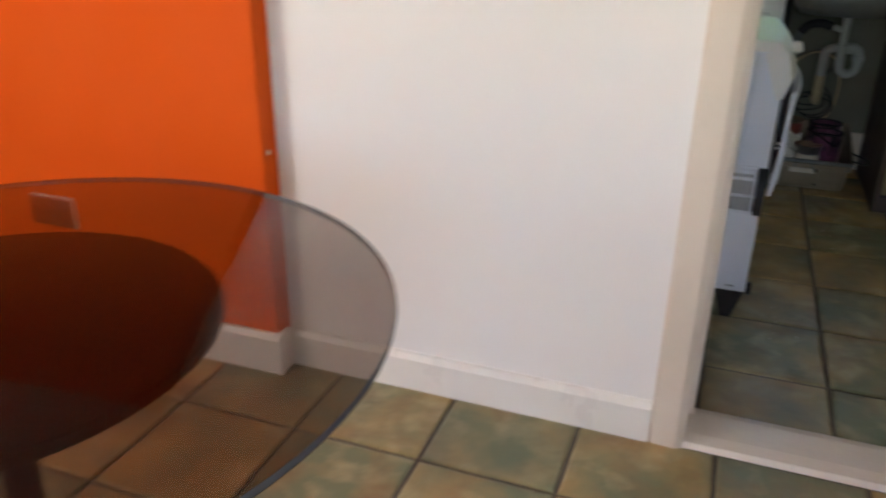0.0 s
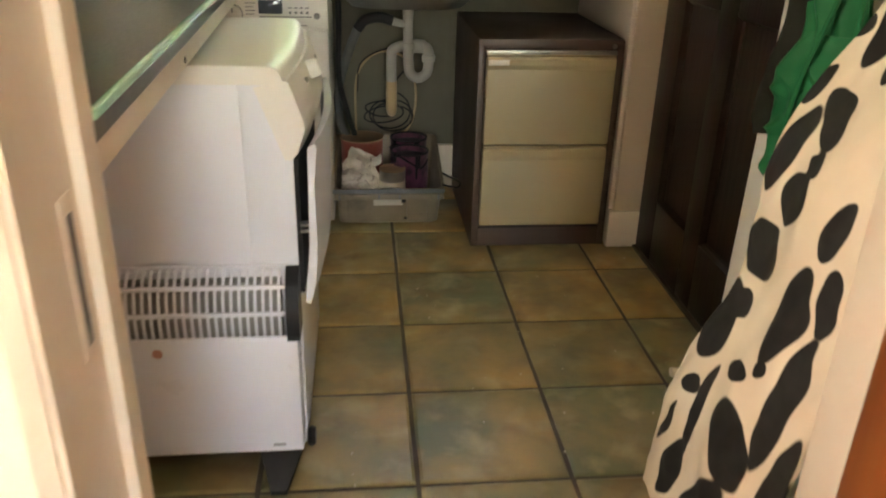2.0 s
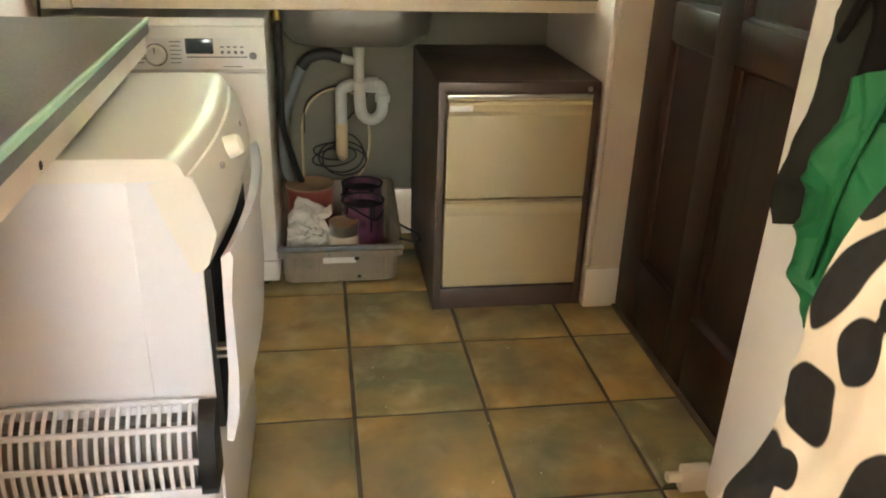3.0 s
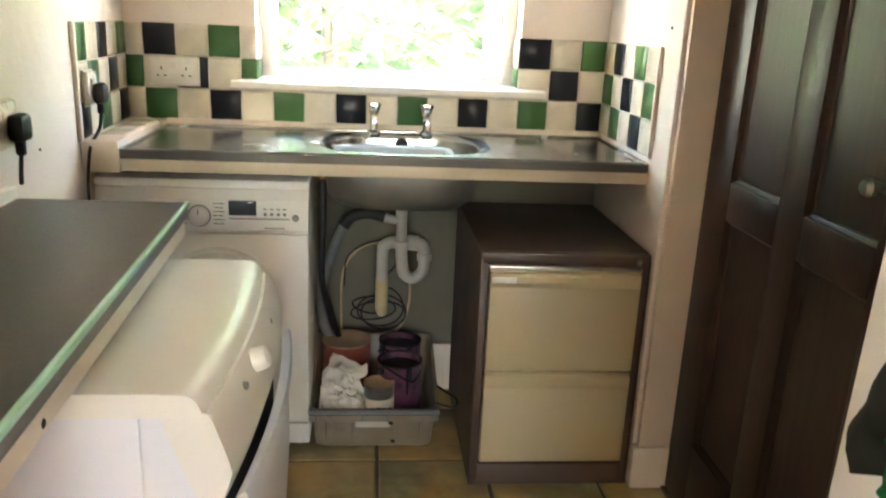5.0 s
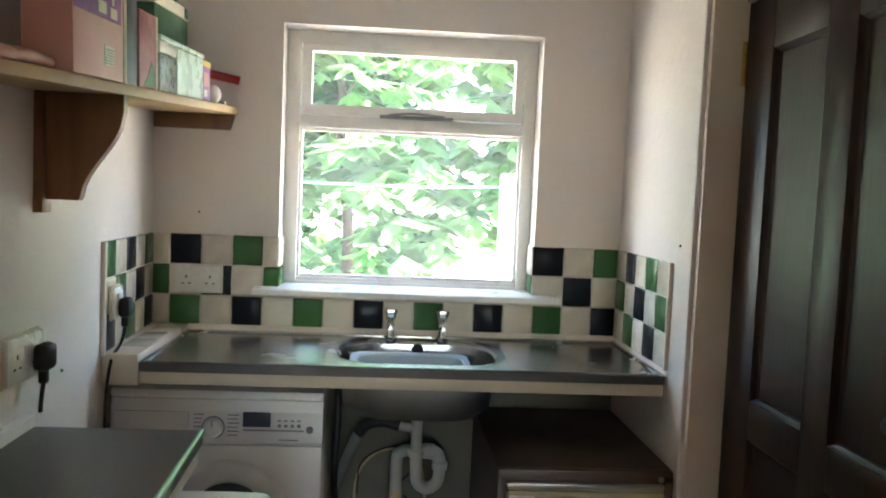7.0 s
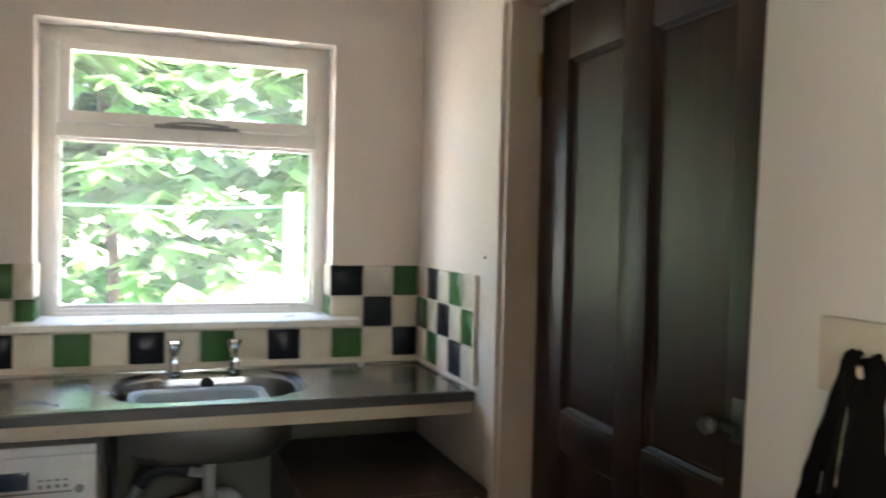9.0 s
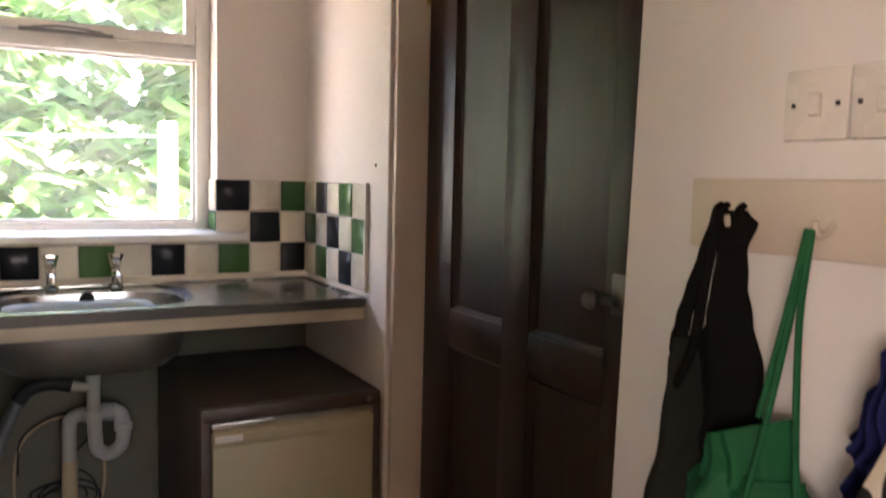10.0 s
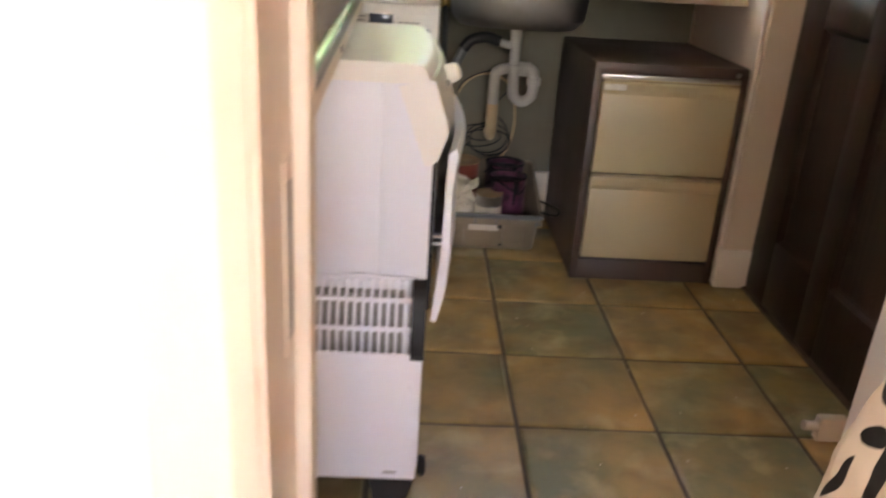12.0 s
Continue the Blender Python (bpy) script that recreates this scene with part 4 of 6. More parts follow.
part("power_button", lathe([(0.0, -0.007), (0.009, -0.006), (0.0105, 0.0)], (0.176, MY - 0.004, 0.742), "y", 18), GREY_PLASTIC, fascia, "grey power button")
for i in range(4):
    part("button", lathe([(0.0, -0.004), (0.004, -0.0035), (0.005, 0.0)], (0.092 + 0.018 * i, MY - 0.005, 0.752), "y", 10), GREY_PLASTIC, fascia)
    part("printed_mark", box(0.087 + 0.018 * i, 0.097 + 0.018 * i, MY - 0.0066, MY - 0.0056, 0.765, 0.769), PRINT, fascia)
for i in range(6):
    part("printed_mark", box(-0.05, -0.022 + 0.004 * (i % 2), MY - 0.0066, MY - 0.0056, 0.722 + 0.0115 * i, 0.7245 + 0.0115 * i), PRINT, fascia)
    part("printed_mark", box(-0.142, -0.122 + 0.004 * (i % 3), MY - 0.0066, MY - 0.0056, 0.722 + 0.0115 * i, 0.7245 + 0.0115 * i), PRINT, fascia)
part("printed_mark", box(-0.006, 0.16, MY - 0.0068, MY - 0.0056, 0.737, 0.7405), PRINT, fascia)
part("printed_mark", box(0.09, 0.145, MY - 0.0066, MY - 0.0054, 0.711, 0.7135), PRINT, fascia)
porthole = part("porthole", lathe([(0.11, -0.006), (0.118, -0.02), (0.135, -0.026), (0.162, -0.022), (0.172, -0.006), (0.172, 0.004)], (-0.042, MY, 0.482), "y", 44), APPLIANCE_CREAM, wm, "round porthole door ring")
part("door_glass", lathe([(0.0, -0.012), (0.06, -0.011), (0.1, -0.007), (0.114, -0.003), (0.114, 0.002)], (-0.042, MY - 0.001, 0.482), "y", 36), LCD, porthole, "dark bulging door glass")
for x in (MX0 + 0.05, MX1 - 0.05):
    part("foot", lathe([(0.022, 0.0), (0.022, 0.012), (0.012, 0.026)], (x, MY + 0.06, 0.0), "z", 14), BLACK_PLASTIC, wm)
    part("foot", lathe([(0.022, 0.0), (0.022, 0.012), (0.012, 0.026)], (x, 4.2, 0.0), "z", 14), BLACK_PLASTIC, wm)

# ---- filing cabinet ----
KX0, KX1, KY0, KY1, KZ = 0.682, 1.153, 3.652, 4.262, 0.708
cab = thing("filing_cabinet", (0.92, 3.95, 0.0), "two-drawer filing cabinet in brown steel with beige drawers", "filing cabinet")
part("carcass", merge(prism([(KX0, 0.0), (KX1, 0.0), (KX1, KZ), (KX0, KZ)], 1, KY0 + 0.02, KY1, 0.006), box(KX0, KX1, KY0 + 0.002, KY0 + 0.03, 0.0, 0.068, 0.003)), CAB_BROWN, cab)
part("top_rail", box(KX0 + 0.001, KX1 - 0.001, KY0, KY0 + 0.03, 0.672, KZ - 0.001, 0.006), CAB_BROWN, cab)
for x0, x1 in ((KX0 + 0.001, KX0 + 0.024), (KX1 - 0.024, KX1 - 0.001)):
    part("side_post", box(x0, x1, KY0, KY0 + 0.03, 0.0, 0.69, 0.003), CAB_BROWN, cab)
part("grey_strip", box(KX0 + 0.026, KX1 - 0.026, KY0 - 0.006, KY0 + 0.02, 0.6605, 0.672, 0.002), ALUMINIUM, cab, "dull aluminium strip above the drawer")
part("lock", lathe([(0.0, -0.003), (0.007, -0.003), (0.008, 0.0)], (KX1 - 0.035, KY0, 0.686), "y", 12), TIN, cab)
for z0, z1 in ((0.368, 0.648), (0.082, 0.349)):
    d = part("drawer", box(KX0 + 0.027, KX1 - 0.027, KY0 - 0.012, KY0 + 0.016, z0, z1, 0.004), CAB_CREAM, cab, "beige enamelled steel drawer front")
    grip = prism([(KY0 - 0.012, z1 - 0.034), (KY0 - 0.017, z1 - 0.02), (KY0 - 0.018, z1 - 0.001), (KY0 - 0.012, z1 + 0.006), (KY0 + 0.004, z1 + 0.004), (KY0 - 0.006, z1 - 0.008), (KY0 - 0.006, z1 - 0.03)], 0, KX0 + 0.03, KX1 - 0.03)
    part("grip", grip, CAB_CREAM, d, smooth=False)
    part("lip", box(KX0 + 0.028, KX1 - 0.028, KY0 - 0.009, KY0 + 0.012, z1 + 0.0075, z1 + 0.0125, 0.0015), CAB_CREAM, d, "folded lip above the grip")
part("label_holder", box(KX0 + 0.03, KX0 + 0.097, KY0 - 0.0215, KY0 - 0.013, 0.628, 0.645, 0.002), SOCKET_WHITE, cab, "small white label holder")

# ---- crate with paint tins and rags ----
crate = thing("plastic_crate", (0.41, 4.0, 0.0), "grubby translucent plastic crate standing on the floor", "crate")


def crate_shell():
    bm = bmesh.new()
    rings = []
    for hx, hy, z in ((0.172, 0.165, 0.004), (0.180, 0.172, 0.01), (0.190, 0.184, 0.118), (0.199, 0.193, 0.12), (0.201, 0.195, 0.142), (0.192, 0.186, 0.144), (0.186, 0.18, 0.136), (0.176, 0.168, 0.014), (0.16, 0.15, 0.012)):
        rings.append([bm.verts.new((x, y, z)) for x, y in rounded(0.409, 4.036, hx, hy, 0.022, 4)])
        if z > 0.1:
            for v in rings[-1]:
                v.co.z += 0.095 * max(0.0, (v.co.y - 3.86) / 0.37)
    for p, q in zip(rings, rings[1:]):
        for i in range(len(p)):
            bm.faces.new((p[i], p[(i + 1) % len(p)], q[(i + 1) % len(p)], q[i]))
    bm.faces.new(rings[0][::-1]), bm.faces.new(rings[-1])
    return bm


part("tub", crate_shell(), CRATE, crate)
part("rim_strip", box(0.208, 0.610, 3.832, 3.842, 0.130, 0.146, 0.004), HOSE_GREY, crate, "grey top rim")
part("rim_lip", box(0.211, 0.607, 3.833, 3.846, 0.106, 0.1285, 0.004), CRATE, crate, "pale lower lip")
for x in (0.232, 0.372, 0.446, 0.586):
    part("lip_web", box(x - 0.003, x + 0.003, 3.8305, 3.834, 0.108, 0.128, 0.001), HOSE_GREY, crate)
part("paper_patch", box(0.352, 0.458, 3.8465, 3.853, 0.080, 0.103, 0.003), RAG, crate, "pale torn label patch")
part("dark_mark", box(0.452, 0.468, 3.846, 3.852, 0.090, 0.103, 0.002), DARK_GAP, crate)
part("dark_mark", box(0.462, 0.478, 3.852, 3.860, 0.024, 0.030, 0.001), DARK_GAP, crate)
for x in (0.26, 0.34, 0.478, 0.55):
    part("rib", box(x - 0.004, x + 0.004, 3.848, 3.858, 0.02, 0.118, 0.001), CRATE, crate)


def paint_tin(x, y, r, h, label, side, lid, open_top=False, group="paint tins"):
    t = thing("paint_tin", (x, y, 0.014), label, "paint tin", group)
    z = 0.014
    part("can", lathe([(r * 0.96, z), (r, z + 0.005), (r, z + h - 0.006), (r * 1.03, z + h - 0.003), (r * 1.03, z + h), (r * 0.93, z + h), (r * 0.92, z + h - (0.06 if open_top else 0.006)), (0.0, z + h - (0.06 if open_top else 0.006))], (x, y, 0), "z", 28), side, t)
    part("rim", lathe([(r * 0.93, z + h + 0.001), (r * 1.035, z + h + 0.001), (r * 1.035, z + h + 0.005), (r * 0.93, z + h + 0.005)], (x, y, 0), "z", 28, hollow=True), lid if not open_top else BLACK_PLASTIC, t)
    if open_top:
        part("paint", lathe([(0.0, z + h - 0.024), (r * 0.915, z + h - 0.024), (r * 0.915, z + h - 0.018), (0.0, z + h - 0.018)], (x, y, 0), "z", 28), BLACK_PLASTIC, t, "dark dried paint inside")
    else:
        part("lid", lathe([(r * 0.94, z + h - 0.002), (r * 0.93, z + h + 0.004), (r * 0.86, z + h + 0.001), (0.0, z + h + 0.001)], (x, y, 0), "z", 28), lid, t, "paint-smeared lid")
    return t


paint_tin(0.315, 4.135, 0.080, 0.236, "large paint tin with a tan smeared red-brown lid", PAINT_RED, PAINT_TAN)
a = paint_tin(0.495, 4.145, 0.070, 0.232, "open black-rimmed paint tin with magenta drips", PAINT_PINK, PAINT_PINK, True)
b = paint_tin(0.490, 4.003, 0.070, 0.222, "open black-rimmed paint tin with a magenta label", PAINT_PINK, PAINT_PINK, True)
for t, y in ((a, 4.14), (b, 3.993)):
    part("handle", tube([(0.42, y - 0.01, 0.212), (0.445, y - 0.054, 0.236), (0.49, y - 0.07, 0.214), (0.53, y - 0.054, 0.19), (0.556, y - 0.01, 0.21)], 0.0035, 8), BLACK_PLASTIC, t, "black wire handle")
for t, cx, cy, up in ((a, 0.495, 4.145, 0.032), (b, 0.490, 4.003, 0.022)):
    for k, (ang, drop) in enumerate(((-140, 0.03), (-72, 0.09), (-64, 0.05))):
        px, py = cx + 0.0725 * math.cos(radians(ang)), cy + 0.0725 * math.sin(radians(ang))
        part("paint_drip", tube([(px, py, 0.218 + up), (px, py, 0.216 + up - drop * 0.5), (px, py, 0.216 + up - drop)], (0.006, 0.0035), 7), BLACK_PLASTIC, t, "black paint drip")
c = paint_tin(0.423, 3.925, 0.047, 0.178, "small paint tin with a faded red and white label", TIN, PAINT_TAN)
part("label_band", lathe([(0.0473, 0.03), (0.0478, 0.032), (0.0478, 0.152), (0.0473, 0.154)], (0.423, 3.925, 0), "z", 28), CARD_CREAM, c, "cream label with dark marks")
for i in range(5):
    ang = radians(-140 + 24 * i)
    px, py = 0.423 + 0.048 * math.cos(ang), 3.925 + 0.048 * math.sin(ang)
    part("printed_mark", box(px - 0.004, px + 0.004, py - 0.001, py + 0.001, 0.10, 0.125 + 0.004 * (i % 3)), PAINT_RED if i % 2 else PRINT, c)


def rag():
    """Torn and crumpled pieces of cloth thrown over one another, each a creased sheet with two skins."""
    pieces = []
    rnd = random.Random(17)
    for k in range(15):
        bm = bmesh.new()
        cx, cy = rnd.uniform(0.272, 0.338), 3.885 + 0.135 * (k / 14) + rnd.uniform(-0.012, 0.012)
        cz = 0.10 + 0.085 * (k / 14) + rnd.uniform(-0.012, 0.02)
        w, d = rnd.uniform(0.040, 0.060), rnd.uniform(0.034, 0.052)
        turn = Euler((rnd.uniform(0.3, 1.2), rnd.uniform(-0.5, 0.5), rnd.uniform(-0.9, 0.9))).to_matrix()
        seed = Vector((k * 3.7, k * 1.3, k * 2.1))
        n, skins = 14, []
        for off in (0.0, -0.0025):
            grid = []
            for j in range(n + 1):
                row = []
                for i in range(n + 1):
                    u, v = 2 * i / n - 1, 2 * j / n - 1
                    ragged = 1 + 0.18 * noise.noise(Vector((u, v, 0)) * 2.2 + seed)
                    fold = 0.6 - abs(noise.noise(Vector((u * 1.1, v * 1.1, 3)) + seed)) * 1.9 + 0.3 * noise.noise(Vector((u * 3, v * 3, 5)) + seed)
                    p = Vector((u * w * ragged, v * d * ragged, fold * 0.026 - 0.012 * (u * u + v * v) + off))
                    q = turn @ p + Vector((cx, cy, cz))
                    row.append(bm.verts.new((min(max(q.x, 0.238), 0.386), min(max(q.y, 3.868), 4.05), max(q.z, 0.03))))
                grid.append(row)
            skins.append(grid)
        for g in skins:
            for j in range(n):
                for i in range(n):
                    bm.faces.new((g[j][i], g[j][i + 1], g[j + 1][i + 1], g[j + 1][i]))
        rim = [(0, i) for i in range(n)] + [(j, n) for j in range(n)] + [(n, i) for i in range(n, 0, -1)] + [(j, 0) for j in range(n, 0, -1)]
        for (j0, i0), (j1, i1) in zip(rim, rim[1:] + rim[:1]):
            bm.faces.new((skins[0][j0][i0], skins[0][j1][i1], skins[1][j1][i1], skins[1][j0][i0]))
        pieces.append(bm)
    return pieces


r = thing("rag", (0.296, 3.965, 0.02), "crumpled dirty white rag heaped in the crate", "rag")
for piece in rag():
    part("torn_cloth", piece, RAG, r)
cable([(0.60, 3.99, 0.16), (0.63, 3.95, 0.155), (0.668, 3.90, 0.15), (0.655, 3.86, 0.142), (0.60, 3.87, 0.15)], 0.004, "short dark cable hanging over the crate's edge", BLACK_PLASTIC, (0.62, 3.9, 0.14))

# ---- worktop, dryer and heater ----
wt = thing("worktop", (-0.13, 2.6, 0.89), "dark green-grey laminate worktop over the tumble dryer", "worktop")
WT = [(0.026, 3.215), (0.076, 1.90), (-0.297, 1.90), (-0.297, 3.215)]
part("slab", prism(WT, 2, 0.900, 0.930, 0.003), WORKTOP, wt, smooth=False)
# thin pale strip imitates the window's reflection on the worktop corner
part("edging", prism([(0.0295, 3.2155), (0.0795, 1.90), (0.070, 1.90), (0.020, 3.2155)], 2, 0.9215, 0.9325, 0.003), EDGE_GLINT, wt, "pale green strip painting the window's highlight along the edge", smooth=False)
part("upstand", prism([(-0.298, 1.90), (-0.298, 3.225), (-0.317, 3.225), (-0.317, 1.90)], 2, 0.90, 0.952, 0.002), GLOSS_WHITE, wt, "white painted upstand", smooth=False)
bat = whole("worktop_batten", prism([(0.018, 3.212), (0.068, 1.90), (0.050, 1.90), (0.0, 3.212)], 2, 0.862, 0.900, 0.002), GLOSS_CREAM, "cream painted batten under the worktop edge", "batten", at=(0.03, 2.6, 0.862))
whole("batten_screw", lathe([(0.0, 0.002), (0.005, 0.0015), (0.006, 0.0)], (0.0475, 2.43, 0.874), "x", 10), DARK_GAP, "small dark screw head in the batten", "screw", at=(0.046, 2.43, 0.874))

DRY0, DRY1, DZ = 2.572, 3.135, 0.837
dryer = thing("tumble_dryer", (-0.03, 2.85, 0.0), "white tumble dryer with its front door ajar", "tumble dryer")
part("body", box(-0.30, 0.188, DRY0, DRY1, 0.03, 0.80, 0.006), APPLIANCE, dryer)
part("side_panel", box(-0.30, 0.10, DRY0 - 0.003, DRY0, 0.05, 0.81, 0.0012), APPLIANCE, dryer)
part("side_panel", box(0.102, 0.19, DRY0 - 0.003, DRY0, 0.05, 0.81, 0.0012), APPLIANCE, dryer)


def bowed(profile, y0, y1, bow, n=14):
    """A profile (x, z) drawn along y; points in front bulge outwards in the middle by bow * weight."""
    bm = bmesh.new()
    rings = []
    for j in range(n + 1):
        u = j / n
        b = bow * (1 - (2 * u - 1) ** 2)
        rings.append([bm.verts.new((x + b * w, y0 + (y1 - y0) * u, z)) for x, z, w in profile])
    m = len(profile)
    for p, q in zip(rings, rings[1:]):
        for i in range(m):
            bm.faces.new((p[i], p[(i + 1) % m], q[(i + 1) % m], q[i]))
    bm.faces.new(rings[0]), bm.faces.new(rings[-1][::-1])
    bmesh.ops.recalc_face_normals(bm, faces=bm.faces)
    return bm


top = bowed([(-0.30, 0.806, 0), (-0.30, DZ, 0), (0.10, DZ, 0.4), (0.150, DZ - 0.001, 0.85), (0.164, DZ - 0.003, 0.95), (0.170, DZ - 0.008, 1), (0.174, DZ - 0.014, 1), (0.182, DZ - 0.034, 1), (0.17, 0.804, 0)], DRY0 - 0.004, DRY1, 0.018)
part("top", top, APPLIANCE_CREAM, dryer, "cream white moulded top")
fas = bowed([(0.128, 0.8, 0), (0.184, 0.812, 1), (0.192, 0.80, 1), (0.210, 0.745, 1), (0.214, 0.726, 1), (0.210, 0.714, 1), (0.198, 0.678, 1), (0.188, 0.668, 0.5), (0.176, 0.668, 0)], DRY0 - 0.005, DRY1, 0.018)
fascia2 = part("control_panel", fas, APPLIANCE_CREAM, dryer, "cream white bowed control panel")
knob = lathe([(0.0185, -0.006), (0.018, 0.012), (0.016, 0.022), (0.011, 0.026), (0.0, 0.028)], (0, 0, 0), "x", 22)
bmesh.ops.rotate(knob, verts=knob.verts, cent=(0, 0, 0), matrix=Matrix.Rotation(radians(-20), 3, "Y"))
bmesh.ops.translate(knob, verts=knob.verts, vec=(0.2115, 2.78, 0.788))
part("knob", knob, APPLIANCE_CREAM, fascia2, "white timer knob")
for y, z, rr in ((2.70, 0.785, 0.006), (2.97, 0.775, 0.008), (2.68, 0.745, 0.005)):
    part("button", lathe([(0.0, 0.012), (rr, 0.01), (rr, 0.0)], (0.205, y, z), "x", 12), GREY_PLASTIC, fascia2)
# near-black box stands in for the shade in the gap behind the door
part("gap_shade", box(0.188, 0.198, DRY0 + 0.012, DRY1 - 0.02, 0.39, 0.665), DARK_GAP, dryer, "near-black box painting the shade behind the ajar door")
dd = bowed([(0.200, 0.375, 0.8), (0.210, 0.372, 1), (0.222, 0.42, 1), (0.227, 0.5, 1), (0.226, 0.62, 1), (0.233, 0.69, 1.2), (0.229, 0.70, 1.2), (0.216, 0.69, 1), (0.212, 0.5, 1)], DRY0 - 0.004, DRY1 - 0.01, 0.018)
ddoor = part("door", dd, APPLIANCE, dryer, "white bowed door standing ajar")
part("door_catch", box(0.196, 0.224, DRY0 + 0.004, DRY0 + 0.02, 0.520, 0.526, 0.001), TIN, ddoor)
part("door_catch", box(0.196, 0.224, DRY0 + 0.004, DRY0 + 0.02, 0.534, 0.540, 0.001), TIN, ddoor)
part("plinth", box(-0.29, 0.176, DRY0 + 0.01, DRY1 - 0.01, 0.012, 0.034), DARK_GAP, dryer)
for x in (-0.25, 0.13):
    for y in (DRY0 + 0.05, DRY1 - 0.05):
        part("foot", lathe([(0.02, 0.0), (0.02, 0.01), (0.012, 0.02)], (x, y, 0), "z", 12), BLACK_PLASTIC, dryer)

HX0, HX1, HF, HB = -0.290, 0.186, 2.504, 2.566
heater = thing("convector_heater", (-0.05, 2.54, 0.0), "white portable convector heater with a curved grille on black feet", "heater")
part("front_panel", box(HX0, HX1, HF, HF + 0.014, 0.066, 0.333, 0.004), HEATER_WHITE, heater)
part("back_panel", box(HX0, HX1, HB - 0.004, HB, 0.08, 0.45, 0.0015), HEATER_WHITE, heater)
part("side_panel", box(HX1 - 0.004, HX1, HF + 0.012, HB - 0.004, 0.07, 0.335, 0.001), HEATER_WHITE, heater)
part("inner", box(HX0 + 0.01, HX1 - 0.03, HF + 0.032, HB - 0.006, 0.30, 0.438), GREY_PLASTIC, heater, "dark inside behind the grille")
ARC = [(HF + 0.002, 0.333), (HF + 0.001, 0.365), (HF + 0.005, 0.395), (HF + 0.016, 0.424), (HF + 0.034, 0.447), (HF + 0.056, 0.459)]


def strip_along(arc, x0, x1, thick):
    bm = bmesh.new()
    vs = []
    for k, (y, z) in enumerate(arc):
        a, b = arc[max(k - 1, 0)], arc[min(k + 1, len(arc) - 1)]
        d = Vector((b[0] - a[0], b[1] - a[1])).normalized()
        ny, nz = d.y * thick, -d.x * thick
        vs.append([bm.verts.new((x, y + o * ny, z + o * nz)) for x, o in ((x0, 0), (x1, 0), (x1, 1), (x0, 1))])
    for p, q in zip(vs, vs[1:]):
        for i in range(4):
            bm.faces.new((p[i], p[(i + 1) % 4], q[(i + 1) % 4], q[i]))
    bm.faces.new(vs[0]), bm.faces.new(vs[-1][::-1])
    return bm


fine_arc = [tuple(p)[:2] for p in smooth_line([(y, z, 0) for y, z in ARC], 3)]
grille = part("grille", strip_along(fine_arc, HX0, HX0 + 0.006, 0.003), HEATER_WHITE, heater, "white slotted grille")
pitch = 0.0147
for i in range(1, int((HX1 - 0.022 - HX0) / pitch) + 1):
    part("grille_bar", strip_along(fine_arc, HX0 + i * pitch, HX0 + i * pitch + 0.0056, 0.003), HEATER_WHITE, grille)
for k in (0, 5, 10, 15):
    y, z = fine_arc[min(k, len(fine_arc) - 1)]
    part("grille_band", box(HX0, HX1 - 0.018, y - 0.0022, y + 0.003, z - 0.0045, z + 0.0045, 0.001), HEATER_WHITE, grille)
cap = prism([(HF - 0.003, 0.328)] + [(y - 0.003, z + 0.003) for y, z in fine_arc] + [(HB + 0.002, 0.455), (HB + 0.002, 0.328)], 0, HX1 - 0.02, HX1 + 0.005)
part("end_cap", cap, BLACK_PLASTIC, heater, "black plastic end cap", smooth=False)
part("badge", lathe([(0.0, -0.0012), (0.009, -0.001), (0.01, 0.0)], (-0.078, HF, 0.306), "y", 16), BOX_PINK, heater, "faded pink round sticker")
part("name_bar", box(0.125, 0.15, HF - 0.0012, HF, 0.082, 0.086), PRINT, heater, "small grey maker's mark")
for x, way in ((0.14, 1), (-0.24, -1)):
    foot = bmesh.new()
    for px, py, pz in ((-0.045, HF + 0.008, 0.069), (0.045, HF + 0.008, 0.069), (-0.045, HB - 0.008, 0.069), (0.045, HB - 0.008, 0.069), (-0.02, HF - 0.055, 0.0), (0.012, HF - 0.055, 0.0), (-0.02, HF - 0.055, 0.012), (0.012, HF - 0.055, 0.012), (-0.03, HB + 0.002, 0.0), (0.03, HB + 0.002, 0.0)):
        foot.verts.new((x + way * px, py, pz))
    bmesh.ops.convex_hull(foot, input=foot.verts)
    part("foot", foot, BLACK_PLASTIC, heater, "splayed black plastic foot", smooth=False)
# castor at the heater's right end
part("castor", lathe([(0.018, -0.008), (0.022, 0.0), (0.018, 0.008)], (HX1 + 0.012, HB + 0.0, 0.055), "x", 16), BLACK_PLASTIC, heater, "black castor wheel")


# ---- sockets, plugs and switches ----
def flat_plate(to_world, u0, u1, v0, v1, d0, d1, bevel):
    """A small box in a wall's own measures (along, up, out) turned into the world."""
    bm = box(u0, u1, d0, d1, v0, v1, bevel)
    bmesh.ops.transform(bm, verts=bm.verts, matrix=to_world)
    return bm


def wall_basis(at, along, out):
    a, o = Vector(along).normalized(), Vector(out).normalized()
    m = Matrix((a, o, Vector((0, 0, 1)))).transposed().to_4x4()
    m.translation = Vector(at)
    return m


